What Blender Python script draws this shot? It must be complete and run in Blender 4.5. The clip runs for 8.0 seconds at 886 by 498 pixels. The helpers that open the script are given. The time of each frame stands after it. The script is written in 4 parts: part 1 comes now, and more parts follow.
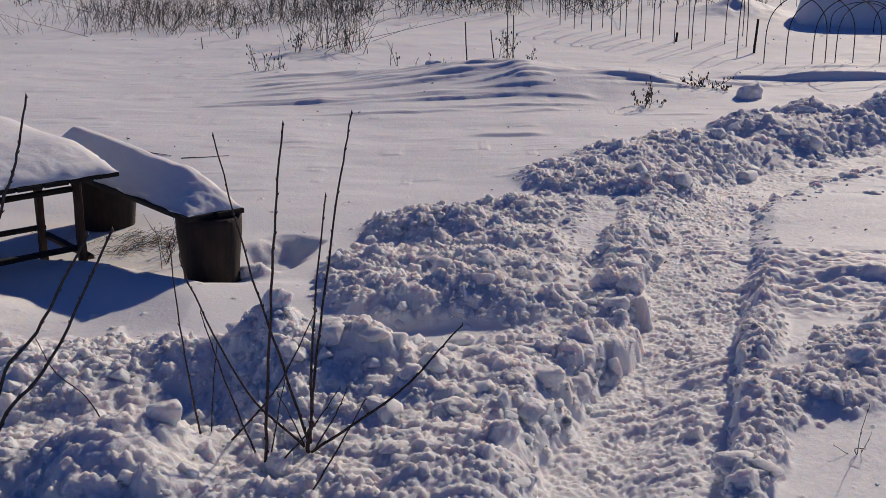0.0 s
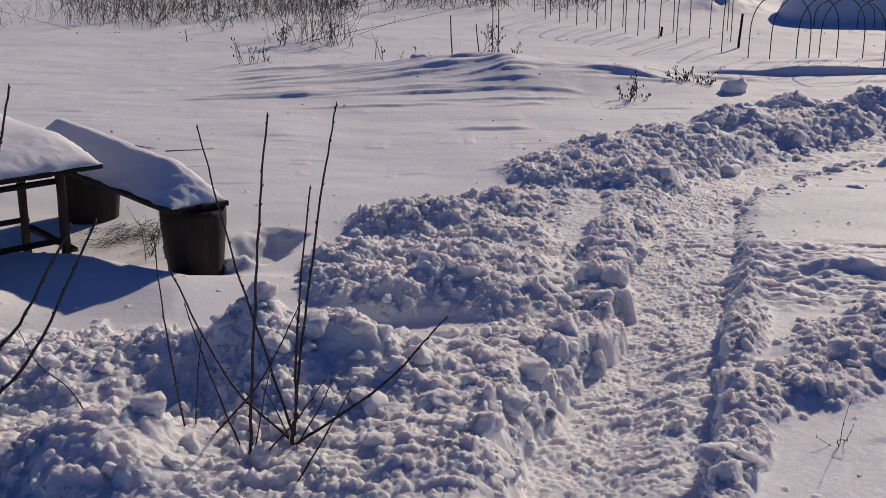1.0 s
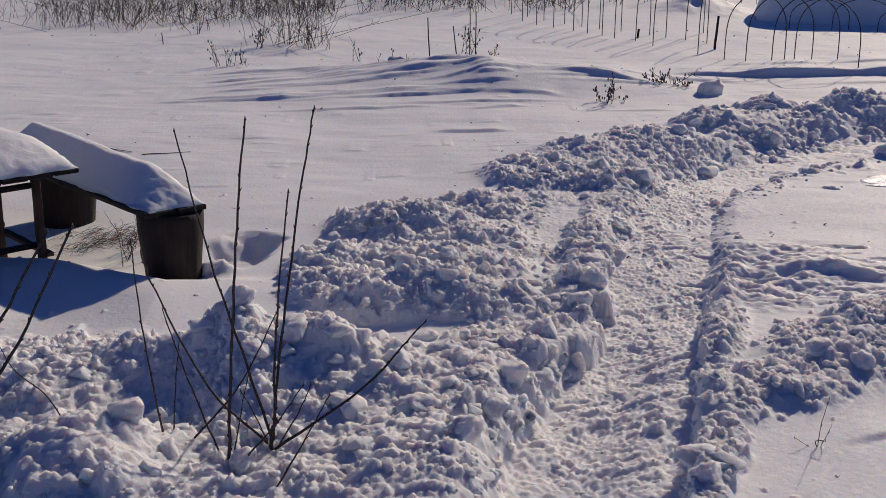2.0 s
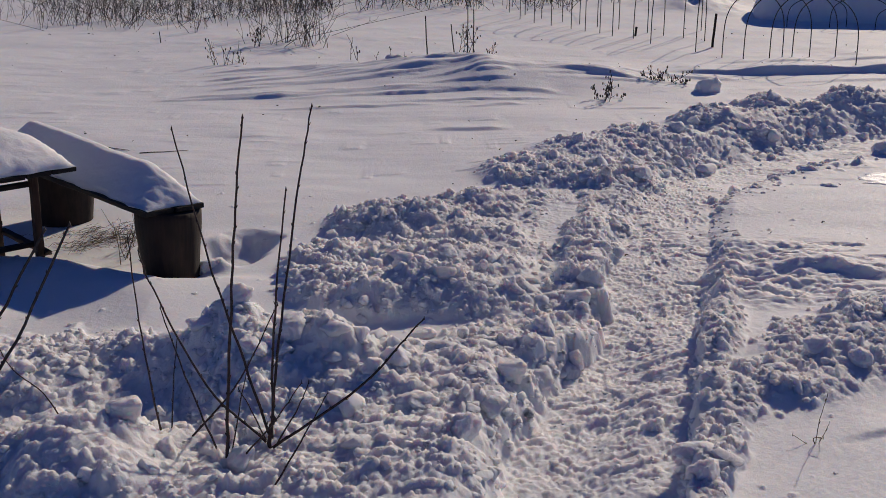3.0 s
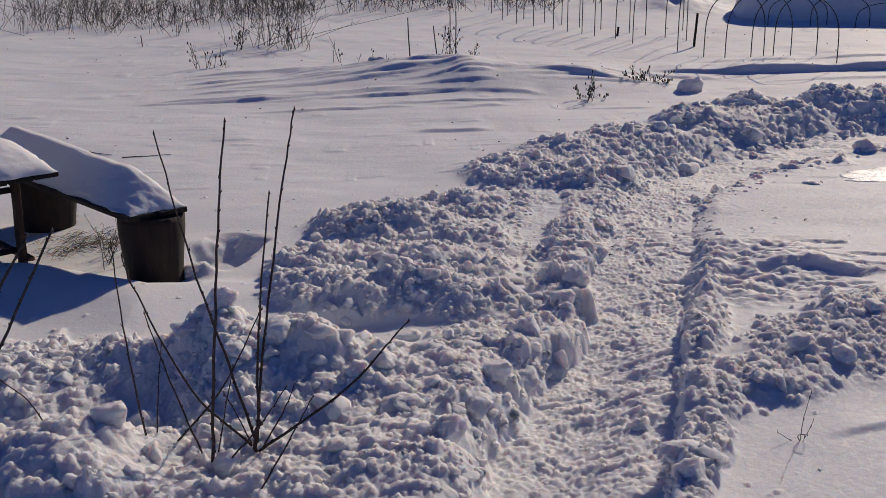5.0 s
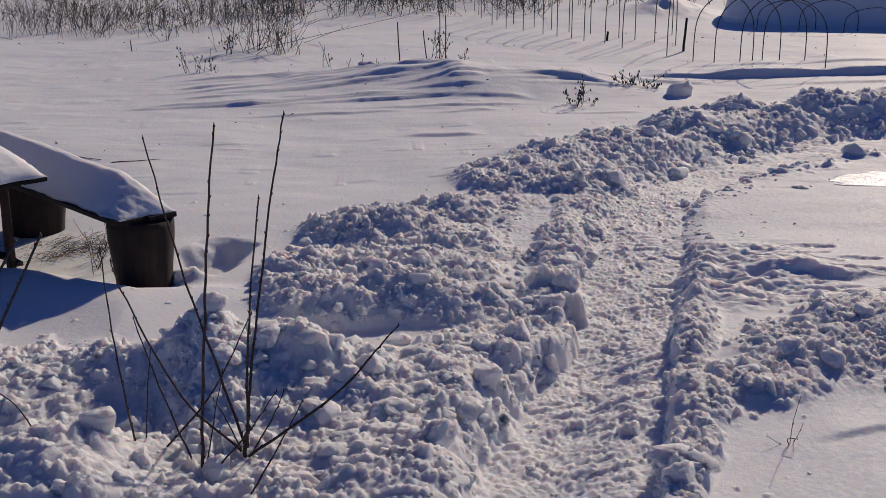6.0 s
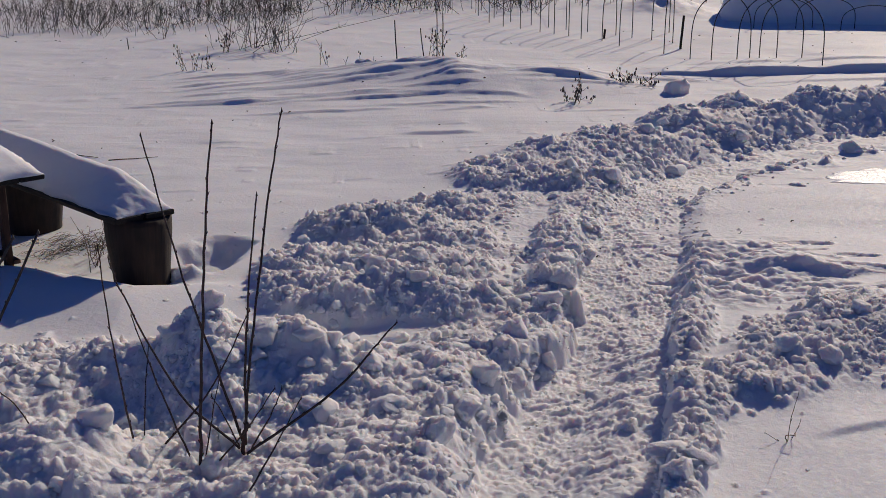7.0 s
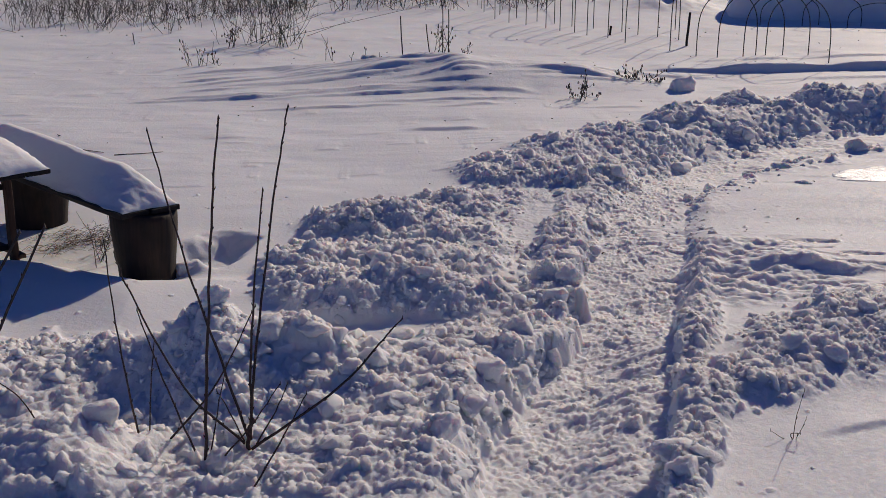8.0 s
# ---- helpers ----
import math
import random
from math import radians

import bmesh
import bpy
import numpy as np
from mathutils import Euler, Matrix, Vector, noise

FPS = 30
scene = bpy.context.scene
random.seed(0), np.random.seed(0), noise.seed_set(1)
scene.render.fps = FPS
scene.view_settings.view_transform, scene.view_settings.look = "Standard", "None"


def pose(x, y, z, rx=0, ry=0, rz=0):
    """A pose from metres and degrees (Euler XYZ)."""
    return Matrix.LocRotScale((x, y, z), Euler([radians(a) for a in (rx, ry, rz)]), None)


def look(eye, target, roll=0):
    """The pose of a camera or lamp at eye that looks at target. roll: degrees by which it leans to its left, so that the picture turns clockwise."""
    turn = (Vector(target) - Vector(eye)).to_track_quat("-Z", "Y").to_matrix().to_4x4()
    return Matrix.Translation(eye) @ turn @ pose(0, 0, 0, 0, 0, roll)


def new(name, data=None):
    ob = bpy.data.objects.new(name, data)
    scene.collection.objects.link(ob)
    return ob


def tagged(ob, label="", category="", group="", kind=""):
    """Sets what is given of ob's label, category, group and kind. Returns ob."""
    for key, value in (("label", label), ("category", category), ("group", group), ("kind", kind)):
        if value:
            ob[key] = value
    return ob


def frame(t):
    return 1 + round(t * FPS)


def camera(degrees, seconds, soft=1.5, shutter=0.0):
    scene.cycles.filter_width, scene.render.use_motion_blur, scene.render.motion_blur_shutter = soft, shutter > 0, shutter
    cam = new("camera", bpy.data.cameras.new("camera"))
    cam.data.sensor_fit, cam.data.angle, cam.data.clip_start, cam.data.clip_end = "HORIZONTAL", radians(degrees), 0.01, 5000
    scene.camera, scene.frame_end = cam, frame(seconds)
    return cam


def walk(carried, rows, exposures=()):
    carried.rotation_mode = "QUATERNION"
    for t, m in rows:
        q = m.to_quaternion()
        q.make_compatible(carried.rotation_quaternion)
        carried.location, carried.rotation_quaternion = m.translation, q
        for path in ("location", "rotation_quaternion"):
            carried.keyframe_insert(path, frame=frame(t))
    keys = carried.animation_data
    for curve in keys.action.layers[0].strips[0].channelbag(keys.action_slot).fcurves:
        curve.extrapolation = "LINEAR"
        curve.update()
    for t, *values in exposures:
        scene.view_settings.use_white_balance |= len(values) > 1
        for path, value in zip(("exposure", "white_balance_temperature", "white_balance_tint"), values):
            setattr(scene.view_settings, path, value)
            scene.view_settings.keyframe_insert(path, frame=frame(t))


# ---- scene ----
# ---------------------------------------------------------------- camera
cam = camera(40.94, 8.0, soft=0.65)
ROWS = [  # seconds, x, y, z, pitch, lean, yaw
    (0.0, 0.0, 0.0, 2.6, -16.474, 0.0, 0.0),
    (0.5, -0.0002, 0.0071, 2.5931, -16.824, -0.198, -0.327),
    (1.0, 0.0014, -0.0052, 2.5903, -16.74, -0.268, -0.753),
    (1.5, -0.0017, 0.0028, 2.5958, -16.618, -0.38, -1.756),
    (3.0, 0.0001, 0.0049, 2.5918, -16.723, -0.255, -1.946),
    (3.5, 0.0039, 0.0014, 2.5926, -16.694, 0.278, -1.834),
    (4.0, 0.0028, 0.0022, 2.5948, -16.852, 0.192, -1.967),
    (4.5, 0.0027, 0.0086, 2.5984, -16.892, 0.246, -2.196),
    (5.0, 0.004, 0.0019, 2.5937, -16.653, 0.135, -2.707),
    (6.5, 0.006, 0.0043, 2.5939, -16.431, 0.081, -3.281),
    (7.0, 0.0008, 0.0039, 2.5879, -16.525, 0.069, -3.351),
    (7.5, -0.001, 0.0091, 2.5854, -16.577, -0.115, -3.103),
    (8.0, -0.0056, 0.0071, 2.5876, -16.709, -0.112, -3.128),
]
walk(cam, [(t, pose(x, y, z, 0, 0, yaw) @ pose(0, 0, 0, 90 + pitch, 0, 0) @ pose(0, 0, 0, 0, 0, -lean))
           for t, x, y, z, pitch, lean, yaw in ROWS],
     exposures=[(0.0, -0.58), (1.5, -0.58), (3.0, -0.69), (5.0, -0.66), (8.0, -0.66)])

# ---------------------------------------------------------------- light
SUN_AZ, SUN_EL = 32.0, 25.0            # degrees to the right of straight ahead, and above the horizon
world = bpy.data.worlds.new("winter_sky")
scene.world = world
world.use_nodes = True
wn = world.node_tree.nodes
sky = wn.new("ShaderNodeTexSky")
sky.sky_type, sky.sun_disc = "NISHITA", False
sky.air_density, sky.dust_density, sky.ozone_density = 1.0, 0.2, 5.0
sky.sun_elevation, sky.sun_rotation = radians(SUN_EL), radians(SUN_AZ)
deep = wn.new("ShaderNodeMix")           # the clear cold blue of the winter sky
deep.data_type, deep.blend_type = "RGBA", "MULTIPLY"
deep.inputs[0].default_value = 1.0
deep.inputs[7].default_value = (0.58, 0.81, 1.56, 1)
world.node_tree.links.new(sky.outputs[0], deep.inputs[6])
world.node_tree.links.new(deep.outputs[2], wn["Background"].inputs[0])
wn["Background"].inputs[1].default_value = 0.045
sun = new("sun", bpy.data.lights.new("sun", "SUN"))
sun.data.energy, sun.data.angle, sun.data.color = 5.0, radians(0.55), (1.0, 0.845, 0.665)
sun.matrix_world = look((math.sin(radians(SUN_AZ)) * 30, math.cos(radians(SUN_AZ)) * 30, math.tan(radians(SUN_EL)) * 30), (0, 0, 0))


# ---------------------------------------------------------------- materials
def material(name):
    m = bpy.data.materials.new(name)
    m.use_nodes = True
    nt = m.node_tree
    return m, nt, nt.nodes["Principled BSDF"]


def node(nt, kind, **values):
    n = nt.nodes.new(kind)
    for key, value in values.items():
        n.inputs[key.replace("_", " ")].default_value = value
    return n


def ramp(nt, fac, stops):
    n = nt.nodes.new("ShaderNodeValToRGB")
    while len(n.color_ramp.elements) < len(stops):
        n.color_ramp.elements.new(0.5)
    for e, (p, c) in zip(n.color_ramp.elements, stops):
        e.position, e.color = p, (*c, 1)
    nt.links.new(fac, n.inputs[0])
    return n


def bump(nt, bsdf, height, strength, distance):
    n = node(nt, "ShaderNodeBump", Strength=strength, Distance=distance)
    nt.links.new(height, n.inputs["Height"])
    nt.links.new(n.outputs[0], bsdf.inputs["Normal"])
    return n


def snow_material(name, grain=0.34, rough=(0.6, 0.85), scale=26.0):
    """Old snow: near white, slightly uneven, with coarse grains and crust."""
    m, nt, b = material(name)
    co = nt.nodes.new("ShaderNodeNewGeometry")
    big = node(nt, "ShaderNodeTexNoise", Scale=1.3, Detail=5.0, Roughness=0.6)
    mid = node(nt, "ShaderNodeTexNoise", Scale=scale, Detail=6.0, Roughness=0.65)
    fine = node(nt, "ShaderNodeTexNoise", Scale=170.0, Detail=3.0, Roughness=0.6)
    turned = nt.nodes.new("ShaderNodeMapping")
    turned.inputs["Rotation"].default_value = (0.6, 0.45, 0.8)
    nt.links.new(co.outputs["Position"], turned.inputs[0])
    for n in (big, mid, fine):
        nt.links.new(turned.outputs[0], n.inputs["Vector"])
    tint = ramp(nt, big.outputs[0], [(0.3, (0.80, 0.81, 0.84)), (0.7, (0.87, 0.87, 0.88))])
    nt.links.new(tint.outputs[0], b.inputs["Base Color"])
    gloss = ramp(nt, mid.outputs[0], [(0.35, (rough[0],) * 3), (0.65, (rough[1],) * 3)])
    nt.links.new(gloss.outputs[0], b.inputs["Roughness"])
    b.inputs["Specular IOR Level"].default_value = 0.3
    b.inputs["Subsurface Weight"].default_value = 0.95
    b.inputs["Subsurface Radius"].default_value = (1.0, 0.78, 0.62)
    b.inputs["Subsurface Scale"].default_value = 0.055
    mix = nt.nodes.new("ShaderNodeMath")
    mix.operation = "MULTIPLY_ADD"
    mix.inputs[1].default_value = 0.22
    nt.links.new(fine.outputs[0], mix.inputs[0])
    nt.links.new(mid.outputs[0], mix.inputs[2])
    bump(nt, b, mix.outputs[0], grain, 0.02)
    return m


def wood_material(name, dark, light, scale=9.0):
    """Weathered wood with grain along the object's z axis, damp streaks and cracks."""
    m, nt, b = material(name)
    co = nt.nodes.new("ShaderNodeTexCoord")
    mp = nt.nodes.new("ShaderNodeMapping")
    mp.inputs["Scale"].default_value = (scale * 4, scale * 4, scale * 0.35)
    nt.links.new(co.outputs["Object"], mp.inputs[0])
    grain = node(nt, "ShaderNodeTexNoise", Scale=1.0, Detail=7.0, Roughness=0.65, Distortion=0.4)
    nt.links.new(mp.outputs[0], grain.inputs["Vector"])
    stain = node(nt, "ShaderNodeTexNoise", Scale=5.0, Detail=4.0)
    nt.links.new(co.outputs["Object"], stain.inputs["Vector"])
    c1 = ramp(nt, grain.outputs[0], [(0.3, dark), (0.72, light)])
    c2 = ramp(nt, stain.outputs[0], [(0.35, (0.45, 0.42, 0.40)), (0.65, (1, 1, 1))])
    mixed = nt.nodes.new("ShaderNodeMix")
    mixed.data_type, mixed.blend_type = "RGBA", "MULTIPLY"
    mixed.inputs[0].default_value = 1.0
    nt.links.new(c1.outputs[0], mixed.inputs[6])
    nt.links.new(c2.outputs[0], mixed.inputs[7])
    nt.links.new(mixed.outputs[2], b.inputs["Base Color"])
    b.inputs["Roughness"].default_value = 0.85
    bump(nt, b, grain.outputs[0], 0.7, 0.01)
    return m


def stem_material(name, dark, light):
    m, nt, b = material(name)
    co = nt.nodes.new("ShaderNodeTexCoord")
    n1 = node(nt, "ShaderNodeTexNoise", Scale=35.0, Detail=4.0)
    nt.links.new(co.outputs["Object"], n1.inputs["Vector"])
    c = ramp(nt, n1.outputs[0], [(0.35, dark), (0.7, light)])
    nt.links.new(c.outputs[0], b.inputs["Base Color"])
    b.inputs["Roughness"].default_value = 0.7
    bump(nt, b, n1.outputs[0], 0.4, 0.003)
    return m


SNOW = snow_material("old_snow")
CRUMBLY = snow_material("crumbly_snow", grain=0.7, scale=40.0)
CAP_SNOW = snow_material("settled_snow", grain=0.3)
ICE = snow_material("ice_crust", grain=0.5, rough=(0.2, 0.42))
DARK_WOOD = wood_material("dark_weathered_wood", (0.006, 0.005, 0.004), (0.028, 0.02, 0.016))
STUMP_WOOD = wood_material("stump_wood", (0.006, 0.004, 0.003), (0.042, 0.022, 0.015), 5.0)
LEG_WOOD = wood_material("leg_wood", (0.02, 0.010, 0.007), (0.11, 0.055, 0.035))
BARK = stem_material("young_bark", (0.02, 0.012, 0.012), (0.075, 0.04, 0.036))
BARK_GREY = stem_material("grey_bark", (0.016, 0.013, 0.014), (0.06, 0.048, 0.045))
STRAW = stem_material("dry_stalk", (0.04, 0.028, 0.02), (0.16, 0.11, 0.075))
DRY_GRASS = stem_material("dry_grass", (0.10, 0.07, 0.045), (0.26, 0.19, 0.12))
WIRE = stem_material("wire", (0.012, 0.012, 0.016), (0.045, 0.045, 0.055))


# ---------------------------------------------------------------- helpers of the scene
def mesh_of(name, verts, faces, smooth=False):
    me = bpy.data.meshes.new(name)
    me.from_pydata([tuple(v) for v in verts], [], faces)
    me.update()
    if smooth:
        me.polygons.foreach_set("use_smooth", np.ones(len(me.polygons), bool))
    return me


def part(name, bm, mat, parent=None, label="", smooth=False):
    """One mesh object out of a bmesh or a mesh, under a thing or part."""
    if isinstance(bm, bmesh.types.BMesh):
        me = bpy.data.meshes.new(name)
        bm.to_mesh(me)
        bm.free()
        if smooth:
            me.polygons.foreach_set("use_smooth", np.ones(len(me.polygons), bool))
    else:
        me = bm
    if not me.materials:
        me.materials.append(mat)
    ob = new(name, me)
    if parent is not None:
        ob.parent = parent
    return tagged(ob, label)


def empty(name, m):
    ob = new(name)
    ob.matrix_basis = m
    ob.empty_display_size = 0.1
    return ob


def tube(points, r0, r1, sides=6):
    """Vertices and faces of a tapered tube along points, closed at both ends."""
    pts = [Vector(p) for p in points]
    verts, faces, n = [], [], len(pts)
    for i, p in enumerate(pts):
        way = (pts[min(i + 1, n - 1)] - pts[max(i - 1, 0)]).normalized()
        side = way.cross(Vector((0.31, 0.92, 0.23))).normalized()
        up = way.cross(side)
        r = r0 + (r1 - r0) * i / (n - 1)
        for k in range(sides):
            a = 2 * math.pi * k / sides
            verts.append(p + (side * math.cos(a) + up * math.sin(a)) * r)
    for i in range(n - 1):
        for k in range(sides):
            k2 = (k + 1) % sides
            faces.append((i * sides + k, i * sides + k2, (i + 1) * sides + k2, (i + 1) * sides + k))
    faces.append(tuple(range(sides))[::-1])
    faces.append(tuple((n - 1) * sides + k for k in range(sides)))
    return verts, faces


def joined(pieces):
    verts, faces = [], []
    for v, f in pieces:
        o = len(verts)
        verts.extend(v)
        faces.extend([tuple(i + o for i in q) for q in f])
    return verts, faces


def smoothstep(a, b, v):
    t = np.clip((v - a) / (b - a), 0, 1)
    return t * t * (3 - 2 * t)


def value_noise(x, y, seed=0):
    """Smooth noise from -1 to 1 on arrays."""
    xi, yi = np.floor(x).astype(np.int64), np.floor(y).astype(np.int64)
    fx, fy = x - xi, y - yi
    fx, fy = fx * fx * (3 - 2 * fx), fy * fy * (3 - 2 * fy)

    def h(i, j):
        n = (i * 374761393 + j * 668265263 + seed * 974634777) & 0xFFFFFFFF
        n = ((n ^ (n >> 13)) * 1274126177) & 0xFFFFFFFF
        return ((n ^ (n >> 16)) & 0xFFFF) / 32767.5 - 1.0
    a, b = h(xi, yi), h(xi + 1, yi)
    c, d = h(xi, yi + 1), h(xi + 1, yi + 1)
    return (a + (b - a) * fx) * (1 - fy) + (c + (d - c) * fx) * fy


def fbm(x, y, octaves=4, seed=0, gain=0.5):
    total, amp = np.zeros_like(x), 1.0
    for o in range(octaves):
        total += amp * value_noise(x * 2 ** o + 17.3 * o, y * 2 ** o - 9.1 * o, seed + o)
        amp *= gain
    return total


# ---------------------------------------------------------------- snow ground
PATH = [(0.66, 3.6), (0.78, 4.7), (0.95, 5.3), (1.10, 5.8), (1.28, 6.3), (1.56, 7.1), (1.78, 8.0), (2.02, 8.8), (2.22, 9.5), (2.45, 10.2),
        (2.95, 11.0), (3.55, 11.7), (4.5, 12.4), (5.6, 13.05), (9.0, 14.6)]
HALF = 0.36


def path_offset(x, y):
    """Distance from the middle of the shovelled path (plus: on its right) and the y at which it is met."""
    best, side, along = np.full_like(x, 1e9), np.zeros_like(x), np.zeros_like(x)
    for (ax, ay), (bx, by) in zip(PATH, PATH[1:]):
        dx, dy = bx - ax, by - ay
        t = np.clip(((x - ax) * dx + (y - ay) * dy) / (dx * dx + dy * dy), 0, 1)
        qx, qy = x - ax - t * dx, y - ay - t * dy
        d = np.hypot(qx, qy)
        closer = d < best
        best = np.where(closer, d, best)
        side = np.where(closer, np.sign(qx * dy - qy * dx), side)
        along = np.where(closer, ay + t * dy, along)
    return best * side, along


# piles of thrown snow: x, y, radius along, radius across, turn, height
FRONT_HEAP = [
    (-0.92, 6.20, 0.27, 0.30, 0, 0.31), (-0.46, 6.10, 0.30, 0.26, -25, 0.28), (-1.35, 6.15, 0.45, 0.24, -12, 0.16), (-2.0, 6.0, 0.6, 0.26, -8, 0.11),
    (-1.44, 4.80, 0.36, 0.46, 10, 0.30), (-1.28, 4.98, 0.13, 0.10, 30, 0.26), (-2.05, 4.8, 0.45, 0.3, 0, 0.2), (-0.95, 4.6, 0.4, 0.26, 0, 0.09),
    (0.35, 5.75, 0.5, 0.5, 20, 0.09), (0.10, 4.75, 0.55, 0.6, 20, 0.12), (0.62, 6.5, 0.22, 0.3, 10, 0.07),
]
MIDDLE_HEAP = [
    (0.22, 7.38, 0.50, 0.27, -10, 0.17), (0.22, 8.15, 0.50, 0.28, -10, 0.11), (0.0, 9.3, 0.46, 0.30, -5, 0.15),
    (-0.22, 7.18, 0.28, 0.16, -5, 0.13), (-0.50, 8.1, 0.26, 0.34, 0, 0.08), (-0.42, 7.6, 0.28, 0.24, 0, 0.08), (1.24, 7.85, 0.12, 0.40, -18, 0.09),
    (0.35, 8.9, 0.32, 0.2, 0, 0.06), (0.60, 9.8, 0.3, 0.25, 0, 0.07), (1.42, 8.9, 0.12, 0.45, -12, 0.06),
]
FAR_BANK = [
    (1.45, 11.1, 0.5, 0.5, 25, 0.07), (1.95, 11.8, 0.6, 0.6, 30, 0.12), (2.65, 12.4, 0.7, 0.6, 30, 0.14),
    (3.62, 13.5, 0.5, 0.40, 25, 0.18), (4.38, 14.2, 0.30, 0.40, 22, 0.22), (4.87, 13.8, 0.25, 0.35, 22, 0.16), (5.6, 14.5, 0.5, 0.5, 22, 0.24),
    (4.3, 13.7, 1.0, 0.5, 22, 0.14), (6.6, 14.7, 1.0, 0.6, 22, 0.22),
]
RIGHT_HEAP = [
    (2.15, 6.00, 0.40, 0.28, 25, 0.06), (2.62, 6.46, 0.45, 0.46, 25, 0.075), (3.15, 6.76, 0.5, 0.5, 25, 0.085),
    (1.68, 5.75, 0.2, 0.3, -20, 0.06), (1.95, 6.8, 0.13, 0.5, -17, 0.07), (1.36, 4.95, 0.11, 0.35, -20, 0.06), (2.1, 7.5, 0.13, 0.3, -15, 0.06),
]
PILES = FRONT_HEAP + MIDDLE_HEAP + FAR_BANK + RIGHT_HEAP


def pile_heights(x, y):
    total, mask = np.zeros_like(x), np.zeros_like(x)
    for px, py, ra, rb, turn, h in PILES:
        c, s = math.cos(radians(turn)), math.sin(radians(turn))
        u, v = ((x - px) * c + (y - py) * s) / ra, (-(x - px) * s + (y - py) * c) / rb
        g = np.exp(-(u * u + v * v) * 0.9)
        total = np.maximum(total, h * g) + 0.25 * np.minimum(total, h * g)
        spread = 1.0 if px < 1.6 else 2.3        # the heaps beside the far side of the path end more sharply
        mask = np.maximum(mask, smoothstep(0.05 * spread, 0.28 * spread, g))
    # the front heap runs out towards the shrubs, steep on one side and with a long slope on the other
    edge = x + 0.92 + 0.10 * value_noise(y * 2.2, x * 1.1, 36)
    spur = np.interp(y + 0.08 * value_noise(x * 2.5, y * 2.5, 37), [4.9, 5.3, 5.7, 6.1, 6.3, 6.65], [0.0, 0.08, 0.18, 0.30, 0.28, 0.0])
    spur = spur * smoothstep(-0.40, 0.05, edge) * np.exp(-np.maximum(edge, 0) / 0.75)
    total = np.maximum(total, spur) + 0.25 * np.minimum(total, spur)
    mask = np.maximum(mask, smoothstep(0.03, 0.10, spur))
    return total, mask


def scarp(x, y, x0, x1, y0, bend, height, back, front=0.10, wobble=0.10):
    """A wind-cut edge of a drift: a short steep face towards low y, a long slope behind it."""
    yc = y0 + bend * (x - (x0 + x1) / 2) + wobble * (value_noise(x * 0.7, x * 0 + 7.7 * y0, 5) + 0.25 * value_noise(x * 3.1, x * 0 + 7.7 * y0, 6))
    amp = height * smoothstep(x0, x0 + 0.35 * (x1 - x0), x) * (1 - smoothstep(x1 - 0.3 * (x1 - x0), x1, x))
    amp = amp * (0.8 + 0.4 * value_noise(x * 1.6, x * 0 + 3.3 * y0, 7))
    d = y - yc
    return amp * np.where(d > 0, np.exp(-np.maximum(d, 0) / back), 1 - smoothstep(0, front, -d))


# wind-cut edges: x from, x to, y, slant, height, length of the slope behind, of the face, unevenness
BIG_DRIFT = [
    (-1.6, 1.6, 16.9, 0.16, 0.025, 0.9, 0.05),
    (0.9, 2.2, 15.9, -0.10, 0.055, 0.6, 0.12),
    (-0.3, 1.4, 17.1, 0.12, 0.05, 0.6, 0.10),
    (1.9, 3.6, 16.8, -0.20, 0.055, 0.5, 0.08),
    (2.8, 5.2, 17.5, -0.22, 0.05, 0.9, 0.10),
    (3.6, 9.5, 18.0, 0.02, 0.13, 1.2, 0.10),
    (5.0, 9.5, 17.1, 0.0, 0.03, 0.6),
    (4.2, 9.8, 19.0, 0.03, 0.04, 0.7),
]
NEAR_EDGES = [
    (0.2, 1.3, 13.45, 0.05, 0.05, 0.35),
    (2.25, 4.6, 8.05, -0.2, 0.055, 0.5, 0.14, 0.3),
    (2.5, 3.3, 7.8, 0.3, 0.04, 0.3, 0.08, 0.2),
    (2.0, 3.4, 7.35, -0.12, 0.025, 0.3),
    (1.9, 2.8, 8.6, -0.1, 0.03, 0.3),
    (2.05, 3.0, 5.36, 0.22, 0.022, 0.25, 0.06),
]
SCARPS = BIG_DRIFT + NEAR_EDGES
drift_rng = random.Random(12)
for _ in range(46):                     # the fan of small wind-cut edges on the big drift
    x0, y0 = drift_rng.uniform(-3.4, 2.4), drift_rng.uniform(14.8, 18.0)
    SCARPS.append((x0, x0 + drift_rng.uniform(0.7, 3.0), y0, drift_rng.uniform(0.05, 0.26), drift_rng.uniform(0.014, 0.038), drift_rng.uniform(0.15, 0.5), 0.05, 0.10))
for _ in range(420):                    # and short ones over the open field
    x0, y0 = drift_rng.uniform(-7.5, 7.5), drift_rng.uniform(10.5, 24)
    SCARPS.append((x0, x0 + drift_rng.uniform(0.12, 0.6), y0, drift_rng.uniform(-0.10, 0.2), drift_rng.uniform(0.005, 0.013), drift_rng.uniform(0.1, 0.35), 0.05, 0.05))


